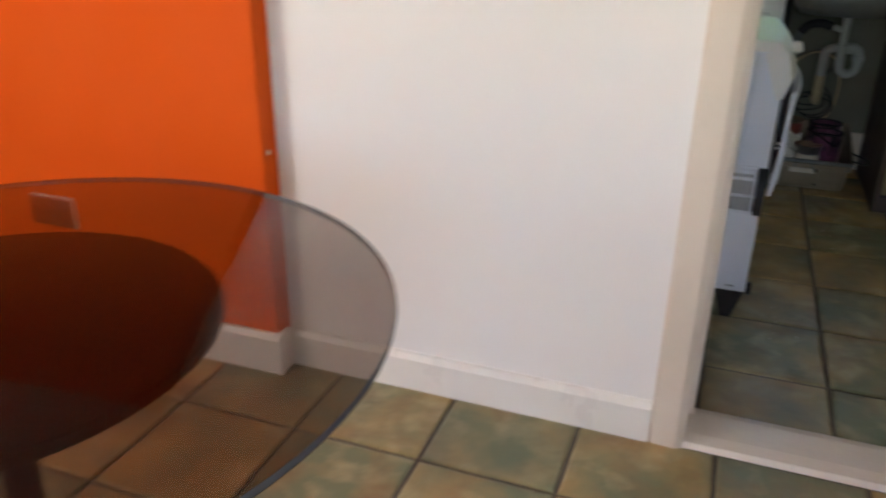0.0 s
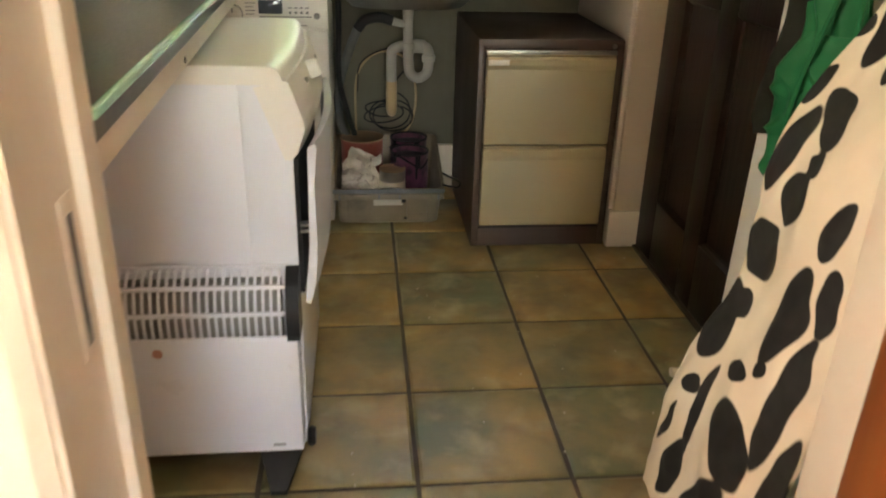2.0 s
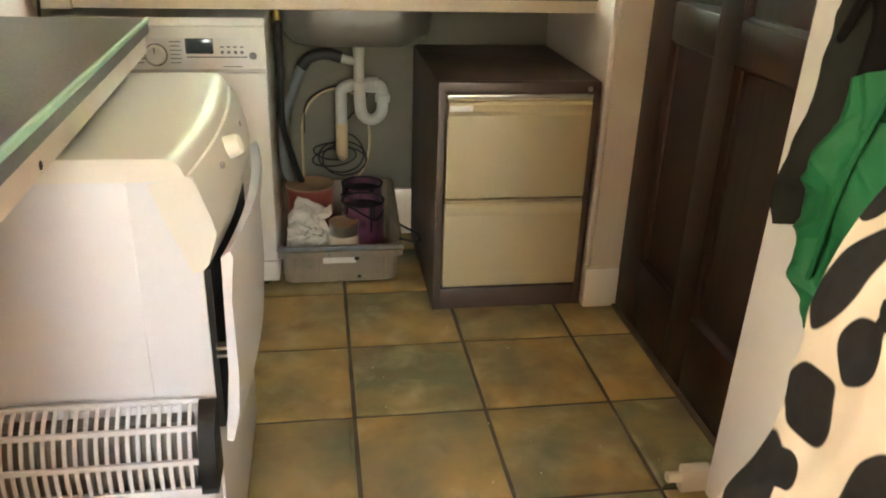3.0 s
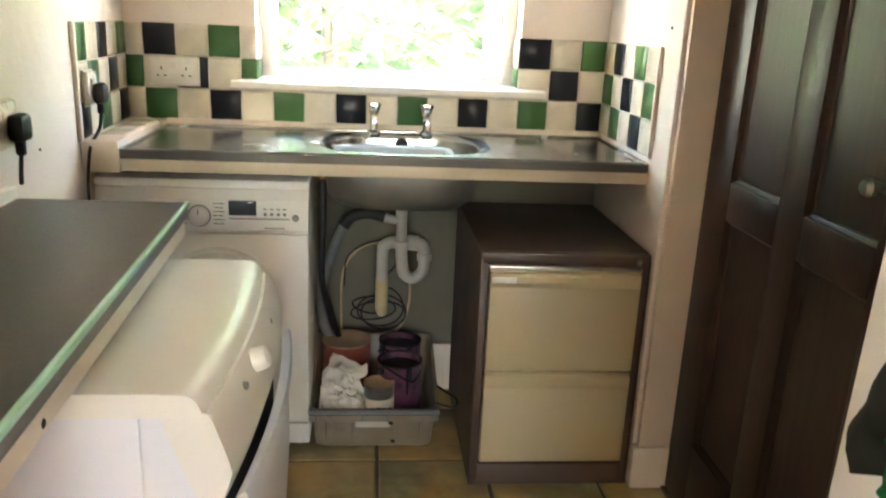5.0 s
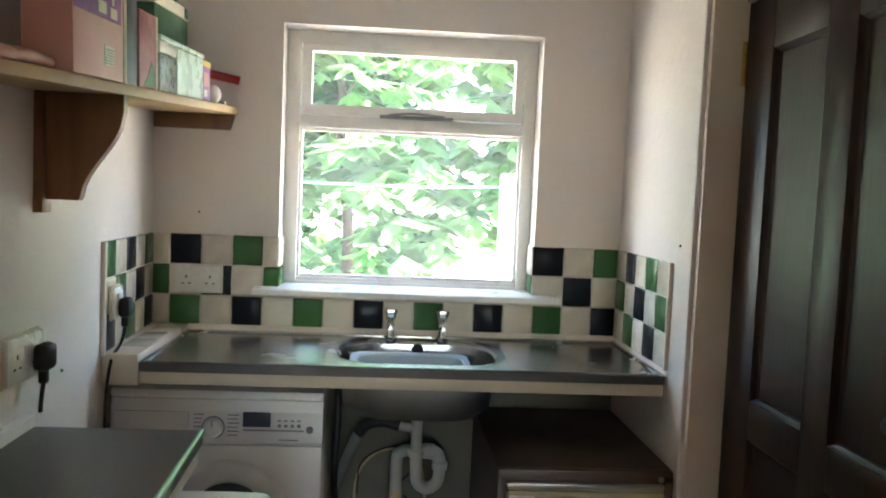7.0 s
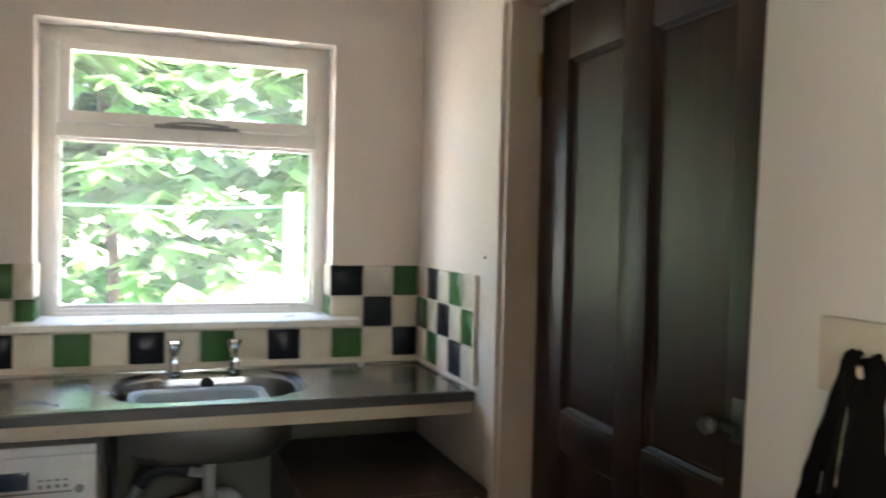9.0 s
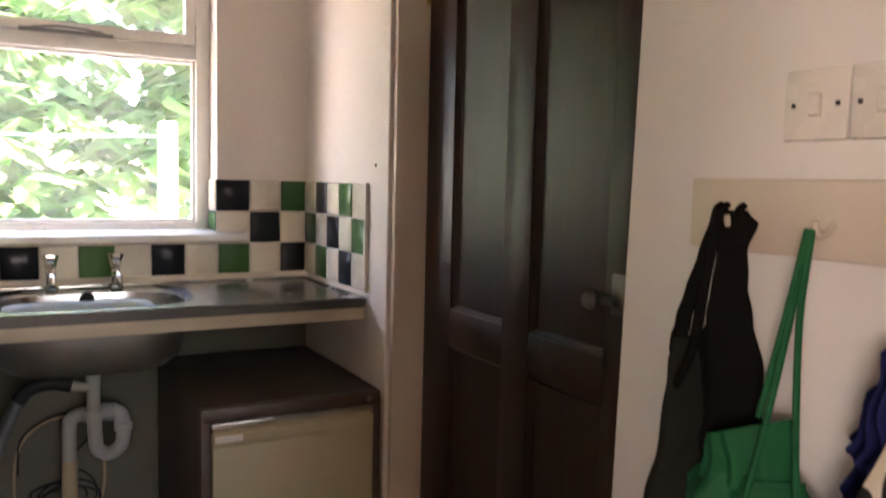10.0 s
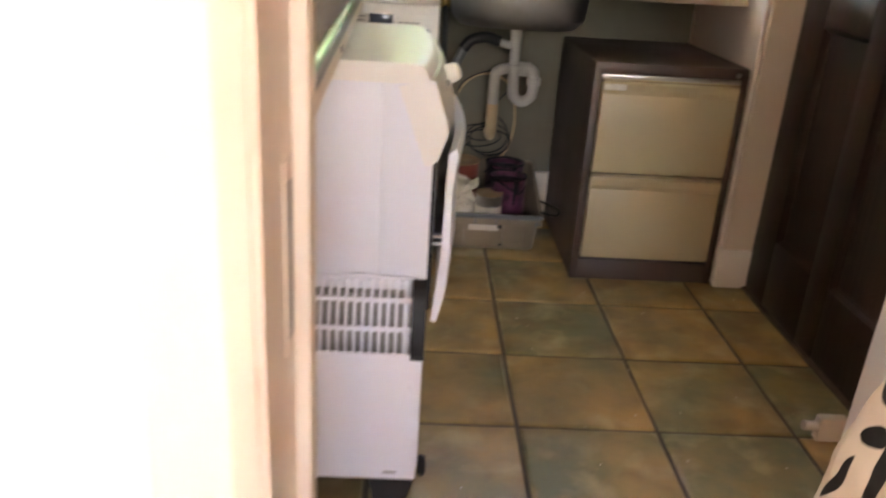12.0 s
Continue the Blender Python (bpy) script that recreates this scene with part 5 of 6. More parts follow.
def socket(at, along, out, gangs, label, group="", face=SOCKET_WHITE):
    """A mains socket: plate, rockers and three slots for each gang. at: the plate's centre on the wall."""
    m = wall_basis(at, along, out)
    w = 0.0365 + 0.0365 * (gangs == 2) + 0.0005
    s = thing("wall_socket", at, label, "socket", group)
    part("backing", flat_plate(m, -w - 0.004, w + 0.004, -0.047, 0.047, 0.0, 0.006, 0.002), SOCKET_WHITE if gangs == 2 and not group else CARD_CREAM, s)
    part("plate", flat_plate(m, -w, w, -0.043, 0.043, 0.006, 0.016, 0.003), face, s)
    for g in range(gangs):
        c = (g - 0.5) * 0.066 if gangs == 2 else 0
        part("rocker", flat_plate(m, (-0.012 if g == 0 else 0.002) if gangs == 2 else -0.02, (-0.002 if g == 0 else 0.012) if gangs == 2 else -0.01, 0.01, 0.026, 0.016, 0.021, 0.001), face, s)
        for du, dv, hw, hh in ((0, 0.008, 0.0022, 0.0045), (-0.011, -0.014, 0.004, 0.002), (0.011, -0.014, 0.004, 0.002)):
            part("slot", flat_plate(m, c * 1.15 + du - hw, c * 1.15 + du + hw, dv - hh, dv + hh, 0.0155, 0.0166, 0.0), DARK_GAP, s, "dark pin slot")
    return s, m


def plug(m, u, v, group, lead, tail):
    at = m @ Vector((u, 0.016, v))
    p = thing("plug", at, "black moulded plug pushed into the wall socket", "plug", group)
    body = flat_plate(m, u - 0.025, u + 0.025, v - 0.028, v + 0.026, 0.017, 0.05, 0.012)
    part("body", body, BLACK_PLASTIC, p)
    part("neck", flat_plate(m, u - 0.008, u + 0.008, v - 0.055, v - 0.02, 0.022, 0.04, 0.005), BLACK_PLASTIC, p)
    a = m @ Vector((u, 0.031, v - 0.05))
    part("lead", tube([a, *tail], 0.0045, 8), lead, p, "hanging mains lead")


def west_at(y):
    for (x0, y0), (x1, y1) in zip(LEFT, LEFT[1:]):
        if y1 <= y <= y0:
            return x0 + (x1 - x0) * (y0 - y) / (y0 - y1)
    return LEFT[-1][0]


socket((-0.240, BY - 0.007, 1.106), (1, 0, 0), (0, -1, 0), 2, "white double wall socket set among the tiles")
s, m = socket((west_at(3.17) + 0.002, 3.19, 1.07), (0, 1, 0), (1, 0, 0), 2, "white double wall socket on a cream backing", "wall sockets")
plug(m, 0.038, -0.004, "plugs", BLACK_PLASTIC, [(-0.288, 3.225, 0.98), (-0.29, 3.226, 0.955)])
s, m = socket((west_at(3.84) + 0.012, 3.84, 1.085), (-0.042, 0.999, 0), (1, 0.042, 0), 1, "white single wall socket at the end of the tiles", "wall sockets")
plug(m, 0.0, -0.012, "plugs", BLACK_PLASTIC, [(-0.335, 3.828, 0.98), (-0.345, 3.77, 0.93), (-0.352, 3.755, 0.8), (-0.35, 3.76, 0.6)])


def light_switch(y, z):
    s = thing("light_switch", (WX, y, z), "white plastic rocker light switch on the wall", "light switch", "light switches")
    m = wall_basis((WX, y, z), (0, -1, 0), (-1, 0, 0))
    part("plate", flat_plate(m, -0.043, 0.043, -0.043, 0.043, 0.0, 0.010, 0.003), SOCKET_WHITE, s)
    # slightly raised cream plate, its darker tone imitating a shaded groove
    part("rocker_shade_plate", flat_plate(m, -0.0090, 0.0090, -0.0140, 0.0140, 0.008, 0.0106, 0.0004), CARD_CREAM, s, "darker plate painting the shaded groove round the rocker")
    part("rocker", flat_plate(m, -0.0080, 0.0080, -0.0130, 0.0130, 0.008, 0.0160, 0.003), SOCKET_WHITE, s)
    for u in (-0.03, 0.03):
        part("screw", flat_plate(m, u - 0.003, u + 0.003, -0.003, 0.003, 0.008, 0.0108, 0.0005), DARK_GAP, s)


light_switch(2.41, 1.37), light_switch(2.322, 1.37)
for y, z, x in ((3.727, 1.303, WX),):
    whole("nail", lathe([(0.0, -0.004), (0.0035, -0.003), (0.004, 0.001)], (x, y, z), "x", 10), DARK_GAP, "small dark nail in the wall", "nail", at=(x, y, z))
whole("nail", lathe([(0.0, -0.004), (0.003, -0.003), (0.003, 0.001)], (-0.246, BY, 1.325), "y", 10), DARK_GAP, "small dark nail in the wall", "nail", at=(-0.246, BY, 1.325))
whole("nail", lathe([(0.0, 0.004), (0.003, 0.003), (0.003, -0.001)], (west_at(3.45), 3.45, 0.985), "x", 10), DARK_GAP, "small dark nail in the wall", "nail", at=(west_at(3.45), 3.45, 0.985))

# ---- the shelf and what stands on it ----
SZ = 1.667                       # its top at the window wall; it sags towards the room
SAG = 0.062


def shelf_z(y):
    return SZ - SAG * (4.25 - y)


shelf = whole("wall_shelf", prism([(-0.128, BY - 0.004), (-0.128, BY - 0.06), (-0.19, 2.6), (-0.314, 2.6), (-0.318, 3.2), (-0.372, 3.78), (LX + 0.001, BY - 0.001)], 2, SZ - 0.024, SZ, 0.005), SHELF_PINE, "pale knotty pine shelf board along the wall", "shelf", at=(-0.25, 3.5, SZ - 0.024))
whole("shelf_batten", prism([(LX + 0.004, 1.594), (-0.150, 1.594), (-0.136, 1.643), (LX + 0.004, 1.643)], 1, BY - 0.022, BY - 0.001, 0.002), BRACKET_WOOD, "brown stained batten under the shelf end", "batten", at=(-0.27, BY - 0.01, 1.6))


def bracket(y):
    b = thing("shelf_bracket", (west_at(y), y, 1.34), "brown stained wooden shelf bracket with a curved front", "shelf bracket", "shelf brackets")
    x = west_at(y)
    top = shelf_z(y) - 0.0245
    part("back_plate", box(x, x + 0.02, y - 0.025, y + 0.02, top - 0.24, top, 0.003), BRACKET_WOOD, b)
    prof = [(x + 0.02, top), (x + 0.17, top), (x + 0.17, top - 0.035)]
    for k in range(9):
        t = k / 8
        prof.append((x + 0.168 - 0.072 * (3 * t * t - 2 * t ** 3) - 0.008 * t, top - 0.045 - 0.16 * t))
    prof += [(x + 0.084, top - 0.213), (x + 0.02, top - 0.213)]
    part("web", prism(prof, 1, y - 0.012, y + 0.012, 0.002), BRACKET_WOOD, b, smooth=False)


bracket(3.29), bracket(2.66)


def carton(name, x0, x1, y0, y1, h, mat, label, cat, group="boxes on the shelf", bevel=0.002):
    b = thing(name, ((x0 + x1) / 2, (y0 + y1) / 2, SZ), label, cat, group)
    part("box", box(x0, x1, y0, y1, SZ, SZ + h, bevel), mat, b)
    return b


b = carton("card_box", -0.25, -0.165, 3.05, 3.30, 0.24, BOX_PINK, "pink printed card box standing on the shelf", "box")
part("print_panel", box(-0.165, -0.1642, 3.055, 3.285, SZ + 0.11, SZ + 0.238), BOX_PURPLE, b, "purple printed panel")
for y0, y1, z0, z1 in ((3.225, 3.262, 0.115, 0.135), (3.165, 3.205, 0.118, 0.14), (3.236, 3.246, 0.14, 0.21)):
    part("printed_mark", box(-0.1643, -0.1636, y0, y1, SZ + z0, SZ + z1), CARD_CREAM, b)
part("label_panel", box(-0.165, -0.1642, 3.195, 3.245, SZ + 0.025, SZ + 0.062), CARD_CREAM, b, "small tan label")
for k in range(6):
    part("printed_bar", box(-0.1643, -0.1636, 3.2, 3.24, SZ + 0.029 + 0.005 * k, SZ + 0.0312 + 0.005 * k), PRINT, b)
part("corner_strip", box(-0.251, -0.164, 3.301, 3.318, SZ, SZ + 0.24, 0.001), CARD_CREAM, b, "cream edge")
carton("book", -0.25, -0.17, 3.325, 3.402, 0.19, BOX_NAVY, "dark navy box standing upright on the shelf", "box")
b = carton("book", -0.255, -0.168, 3.41, 3.522, 0.165, BOX_ROSE, "dusky rose printed packet on the shelf", "packet")
part("leaf_mark", prism([(3.44, SZ + 0.006), (3.515, SZ + 0.006), (3.515, SZ + 0.05), (3.495, SZ + 0.062), (3.47, SZ + 0.03)], 0, -0.168, -0.1672), TILE_GREEN, b, "green printed leaf shape")
part("edge", box(-0.255, -0.167, 3.523, 3.54, SZ, SZ + 0.165, 0.001), CARD_CREAM, b, "cream edge")
tub = thing("plastic_tub", (-0.22, 3.75, SZ), "pale mint plastic tub and lid with smoky grey end", "tub")
part("end_compartment", box(-0.245, -0.165, 3.555, 3.70, SZ + 0.001, SZ + 0.09, 0.006), TUB_GREY, tub, "smoky grey end")
part("shell", box(-0.245, -0.164, 3.702, 3.965, SZ + 0.001, SZ + 0.118, 0.006), FROSTED_MINT, tub)
part("lid", box(-0.248, -0.162, 3.55, 3.97, SZ + 0.1185, SZ + 0.131, 0.004), FROSTED_MINT, tub, "loose pale lid")
part("lid_stack", box(-0.246, -0.166, 3.555, 3.70, SZ + 0.0905, SZ + 0.1175, 0.004), SOCKET_WHITE, tub, "stacked white lids")
basket = thing("green_carrier", (-0.30, 4.04, SZ), "dark green plastic carrier with a hooped handle", "carrier")
part("body", box(-0.35, -0.268, 3.86, 4.205, SZ, SZ + 0.255, 0.008), BOX_GREEN, basket)
part("handle", tube([(-0.308, 3.885, SZ + 0.25), (-0.308, 3.89, SZ + 0.32), (-0.308, 3.925, SZ + 0.35), (-0.308, 4.14, SZ + 0.35), (-0.308, 4.175, SZ + 0.32), (-0.308, 4.18, SZ + 0.25)], 0.016, 10), BOX_GREEN, basket, "dark green hooped handle")
part("band", box(-0.353, -0.265, 3.857, 4.208, SZ + 0.25, SZ + 0.285, 0.004), CARD_CREAM, basket, "cream rim band")
part("clip", box(-0.356, -0.262, 4.15, 4.19, SZ + 0.253, SZ + 0.283, 0.002), BOX_GREEN, basket, "green clip")
b = carton("card_box", -0.23, -0.168, 3.98, 4.065, 0.115, BOX_PURPLE, "small purple and white carton with a yellow top", "box")
part("flap", box(-0.231, -0.167, 3.979, 4.066, SZ + 0.10, SZ + 0.117, 0.001), YELLOW, b, "yellow carton top")
part("printed_mark", box(-0.168, -0.1672, 3.99, 4.05, SZ + 0.045, SZ + 0.085), BOX_PINK, b)
part("printed_mark", box(-0.168, -0.1672, 3.995, 4.03, SZ + 0.015, SZ + 0.035), SOCKET_WHITE, b)
glove = thing("rubber_glove", (-0.21, 2.95, SZ), "pink rubber glove lying flat on the shelf edge", "glove")
for k, (x, y1) in enumerate(((-0.235, 3.0), (-0.216, 3.035), (-0.199, 3.03))):
    part("finger", tube([(x - 0.004, 2.9, SZ + 0.012), (x, 2.96, SZ + 0.016), (x + 0.003, y1, SZ + 0.011)], (0.0115, 0.0095), 10), GLOVE_PINK, glove)
part("palm", box(-0.248, -0.19, 2.80, 2.915, SZ + 0.001, SZ + 0.024, 0.011), GLOVE_PINK, glove)
ball = thing("white_ball", (-0.172, 4.115, SZ), "small white egg-shaped timer on the shelf", "egg timer")
part("shell", lathe([(0.0, 0.0), (0.014, 0.003), (0.024, 0.016), (0.026, 0.03), (0.021, 0.046), (0.01, 0.056), (0.0, 0.058)], (-0.172, 4.115, SZ), "z", 22), SOCKET_WHITE, ball)
sweep = thing("hand_brush", (-0.2, 4.16, SZ), "red plastic hand brush with its handle over the shelf end", "brush")
part("handle", tube([(-0.24, 4.115, SZ + 0.095), (-0.20, 4.12, SZ + 0.092), (-0.15, 4.13, SZ + 0.084), (-0.095, 4.135, SZ + 0.074)], (0.015, 0.013), 12), RED_PLASTIC, sweep, "glossy red handle")
part("head", box(-0.262, -0.222, 4.085, 4.25, SZ + 0.055, SZ + 0.112, 0.01), RED_PLASTIC, sweep)
part("bristles", box(-0.258, -0.226, 4.09, 4.245, SZ, SZ + 0.056, 0.004), BLACK_PLASTIC, sweep, "dark bristles")
part("rest", box(-0.18, -0.14, 4.135, 4.16, SZ, SZ + 0.012, 0.003), GREY_PLASTIC, sweep)

for ob in [o for o in scene.objects if o.parent is None and o.name.split(".")[0] in ("card_box", "book", "plastic_tub", "rubber_glove", "green_carrier", "white_ball", "hand_brush", "wall_shelf")]:
    ob.location.z += shelf_z(ob.location.y) - SZ
    ob.rotation_euler.x = math.atan(SAG)

# ---- coat hooks and what hangs on them ----
rack = thing("hook_board", (WX, 2.3, 1.19), "cream painted board with metal coat hooks", "coat rack")
part("board", box(WX - 0.018, WX, 1.93, 2.592, 1.184, 1.28, 0.004), GLOSS_CREAM, rack)
HOOKS = (2.495, 2.368, 2.248, 2.12, 2.0)
for y in HOOKS:
    x = WX - 0.018
    if y < 2.3:
        part("hook", tube([(x, y, 1.245), (x - 0.02, y, 1.25), (x - 0.04, y, 1.268), (x - 0.046, y, 1.282)], 0.004, 8), TIN, rack, "dull metal hook")
        part("hook_tip", lathe([(0.0, -0.008), (0.007, -0.004), (0.007, 0.004), (0.0, 0.008)], (x - 0.047, y, 1.286), "z", 10), TIN, rack)
    part("hook", tube([(x, y, 1.228), (x - 0.018, y, 1.216), (x - 0.032, y, 1.218), (x - 0.037, y, 1.232)], 0.004, 8), GLOSS_CREAM if y > 2.3 else TIN, rack, "small hook")


def lerp(a, b, t):
    return a + (b - a) * t


def along(table, z):
    """Reads a value from (z, value) pairs that fall in z."""
    for (z0, a), (z1, b) in zip(table, table[1:]):
        if z1 <= z <= z0:
            t = (z0 - z) / (z0 - z1)
            return lerp(a, b, t * t * (3 - 2 * t))
    return table[-1][1] if z < table[-1][0] else table[0][1]


def hanging(z_top, z_bot, far, near, out, folds, depth, seed, nu=40, nv=60, thick=0.006, hem=0.0, edge=0.35, slant=0.0, crease=0.0):
    """Cloth on the wall: far and near edges and its distance from the wall, by height; folds run down it."""
    def f(u, v):
        z = lerp(z_top, z_bot, v)
        y = lerp(along(far, z), along(near, z), u)
        wave = math.sin(u * folds * math.pi + seed + 1.4 * math.sin(v * 2.3 + seed)) * depth * (0.35 + 0.65 * v)
        crumple = noise.noise(Vector((y * 7, z * 5, seed))) * depth * 1.3 + (0.5 - abs(noise.noise(Vector((y * 15 + z * 6, z * 9 - y * 5, seed))))) * depth * 0.9 + noise.noise(Vector((y * 30, z * 24, seed))) * depth * 0.4
        bulge = along(out, z) * (edge + (1 - edge) * math.sin(math.pi * min(max(u, 0.02), 0.98)) ** 0.6)
        zz = z + hem * v ** 4 * math.sin(u * 9 + seed) + slant * u * (1 - v)
        k = noise.noise(Vector((y * 9 + z * 4, z * 13 - y * 9, seed + 5)))
        bulge += crease * (0.5 - min(abs(k) * 4, 1.0))
        return (WX - 0.012 - max(bulge + wave + crumple, 0.006), y, zz)
    return sheet(f, nu, nv, thick)


bag = thing("black_bag", (WX - 0.05, 2.5, 0.74), "black and charcoal nylon bag hanging from a coat hook", "bag")
part("body", hanging(1.238, 0.80, [(1.238, 2.517), (1.17, 2.520), (1.10, 2.528), (1.0, 2.548), (0.80, 2.573)], [(1.238, 2.494), (1.222, 2.472), (1.18, 2.482), (1.09, 2.474), (1.03, 2.448), (0.95, 2.442), (0.80, 2.452)], [(1.238, 0.03), (1.2, 0.045), (1.1, 0.055), (0.8, 0.075)], 3, 0.018, 2.0, hem=0.004), BLACK_CLOTH, bag)
part("flap", hanging(1.065, 0.715, [(1.065, 2.552), (0.9, 2.590), (0.83, 2.612), (0.765, 2.646), (0.715, 2.578)], [(1.065, 2.532), (0.9, 2.502), (0.81, 2.487), (0.715, 2.562)], [(1.065, 0.07), (0.85, 0.085), (0.715, 0.075)], 2, 0.014, 5.0, 24, 40), CHARCOAL_CLOTH, bag, "charcoal nylon flap")
part("strap", hanging(1.236, 1.045, [(1.236, 2.516), (1.18, 2.526), (1.13, 2.537), (1.085, 2.549), (1.065, 2.556), (1.045, 2.556)], [(1.236, 2.503), (1.18, 2.508), (1.13, 2.516), (1.085, 2.530), (1.065, 2.536), (1.045, 2.538)], [(1.236, 0.05), (1.1, 0.072), (1.045, 0.074)], 1, 0.003, 1.0, 6, 24, edge=0.9), BLACK_CLOTH, bag, "black webbing strap")
part("strap", tube([(WX - 0.06, 2.502, 1.24), (WX - 0.082, 2.500, 1.15), (WX - 0.085, 2.512, 1.06), (WX - 0.088, 2.542, 0.99)], 0.007, 8), BLACK_CLOTH, bag, "black webbing strap")
for y in (2.516, 2.506, 2.480):
    part("top_fold", tube([(WX - 0.048, y, 1.20), (WX - 0.046, y + 0.003, 1.236), (WX - 0.044, y - 0.004, 1.247)], (0.009, 0.004), 8), BLACK_CLOTH, bag)

gb = thing("green_drawstring_bag", (WX - 0.09, 2.4, 0.66), "green nylon drawstring bag hanging by its cords", "bag")
part("body", hanging(0.925, 0.615, [(0.925, 2.490), (0.87, 2.516), (0.80, 2.534), (0.74, 2.532), (0.69, 2.508), (0.65, 2.474), (0.615, 2.425)], [(0.925, 2.356), (0.86, 2.328), (0.75, 2.322), (0.69, 2.345), (0.615, 2.395)], [(0.925, 0.10), (0.85, 0.125), (0.7, 0.125), (0.615, 0.095)], 5, 0.012, 1.0, 70, 100, crease=0.011), GREEN_CLOTH, gb)
part("neck", hanging(0.953, 0.908, [(0.953, 2.480), (0.935, 2.484), (0.908, 2.500)], [(0.953, 2.376), (0.908, 2.366)], [(0.953, 0.112), (0.908, 0.103)], 9, 0.006, 3.0, 70, 14, hem=0.004, slant=0.045), GREEN_CLOTH, gb, "gathered green neck")
for pts in (((0.055, 2.376, 1.222), (0.075, 2.378, 1.14), (0.10, 2.392, 1.0)), ((0.055, 2.370, 1.222), (0.07, 2.368, 1.11), (0.09, 2.346, 0.95), (0.10, 2.326, 0.84)), ((0.056, 2.373, 1.222), (0.08, 2.376, 1.10), (0.118, 2.374, 0.97), (0.146, 2.382, 0.85), (0.142, 2.410, 0.70))):
    part("cord", tube([(WX - a, y, z) for a, y, z in pts], 0.0042, 7), GREEN_CLOTH, gb, "green cord")

bb = thing("blue_bag", (WX - 0.06, 2.27, 0.9), "navy blue ruffled bag hanging from a coat hook", "bag")
part("body", hanging(1.14, 0.86, [(1.14, 2.246), (1.115, 2.262), (1.08, 2.266), (1.04, 2.29), (0.98, 2.304), (0.86, 2.315)], [(1.14, 2.226), (1.115, 2.208), (1.0, 2.18), (0.86, 2.17)], [(1.14, 0.05), (1.1, 0.075), (1.0, 0.085), (0.86, 0.08)], 11, 0.020, 4.0, 80, 80, crease=0.018), BLUE_CLOTH, bb)
for dy in (-0.008, 0.008):
    part("cord", tube([(WX - 0.05, 2.248 + dy * 0.4, 1.222), (WX - 0.055, 2.244 + dy, 1.18), (WX - 0.062, 2.238 + dy * 1.3, 1.132)], 0.0035, 7), BLUE_CLOTH, bb, "navy cord")

ap = thing("cow_print_apron", (WX - 0.15, 2.15, 0.1), "cream apron with large black cow-print patches hanging full length", "apron")
FAR = [(1.2, 2.165), (1.04, 2.225), (0.85, 2.26), (0.6, 2.262), (0.3, 2.30), (0.09, 2.33)]
apron_cloth = part("cloth", hanging(1.2, 0.09, FAR, [(1.2, 2.12), (1.0, 2.02), (0.8, 1.97), (0.09, 1.95)], [(1.2, 0.06), (0.7, 0.235), (0.3, 0.31), (0.09, 0.315)], 3.2, 0.008, 0.6, 90, 160, hem=0.02, edge=0.93), COW, ap)
# the printed patches: centre, then two half axes, along the wall and up
HIGH_PATCHES = [(2.228, 0.788, -0.033, 0.030, 0.0, 0.056), (2.160, 0.735, -0.033, 0.022, 0.011, 0.039), (2.146, 0.797, -0.016, 0.006, 0.012, 0.013), (2.167, 0.852, -0.026, 0.008, 0.024, 0.035),
                (2.218, 0.636, -0.048, 0.010, 0.005, 0.048), (2.083, 0.597, -0.026, 0.040, 0.011, 0.060), (2.052, 0.733, -0.018, 0.015, 0.003, 0.040), (2.032, 0.639, -0.016, 0.013, 0.005, 0.045),
                (2.188, 0.972, -0.019, 0.025, 0.017, 0.047), (2.246, 0.880, -0.022, 0.017, 0.001, 0.026), (2.130, 0.935, -0.013, 0.008, 0.007, 0.028), (2.238, 0.966, -0.018, 0.008, 0.004, 0.013), (2.13, 1.06, -0.030, 0.015, 0.005, 0.035)]
LOW_PATCHES = [(2.245, 0.500, -0.034, 0.030, 0.020, 0.058), (2.218, 0.546, -0.026, 0.016, 0.020, 0.014), (2.136, 0.474, -0.027, 0.015, 0.018, 0.009), (2.084, 0.510, -0.011, 0.007, 0.003, 0.014),
               (2.029, 0.484, -0.017, 0.059, 0.014, 0.083), (2.234, 0.381, -0.019, 0.010, 0.013, 0.011), (2.193, 0.361, -0.014, 0.047, 0.007, 0.069), (2.084, 0.379, -0.040, 0.019, 0.035, 0.058),
               (2.269, 0.281, -0.019, 0.025, -0.017, 0.056), (2.231, 0.219, -0.031, 0.038, -0.010, 0.064), (2.127, 0.203, -0.073, 0.066, -0.017, 0.084), (1.990, 0.240, -0.020, 0.007, 0.010, 0.015), (1.978, 0.380, -0.017, 0.046, 0.010, 0.065), (2.037, 0.135, -0.034, 0.020, 0.007, 0.018)]


def print_patches(ob):
    """Stores on the cloth how far each of its points lies inside the nearest patch."""
    base = ORIGIN[ob.name]
    field = []
    for v in ob.data.vertices:
        p = v.co + base
        y = p.y + 0.010 * noise.noise(Vector((p.y * 16, p.z * 16, 2)))
        z = p.z + 0.014 * noise.noise(Vector((p.y * 16, p.z * 16, 9)))
        best = -1.0
        for cy, cz, ay, az, hy, hz in HIGH_PATCHES + LOW_PATCHES:
            det = ay * hz - az * hy
            u = ((y - cy) * hz - (z - cz) * hy) / det
            w = ((z - cz) * ay - (y - cy) * az) / det
            best = max(best, 1.01 - (abs(u) ** 2.5 + abs(w) ** 2.5) ** 0.4)
        field.append(best)
    ob.data.attributes.new("patch", "FLOAT", "POINT").data.foreach_set("value", field)


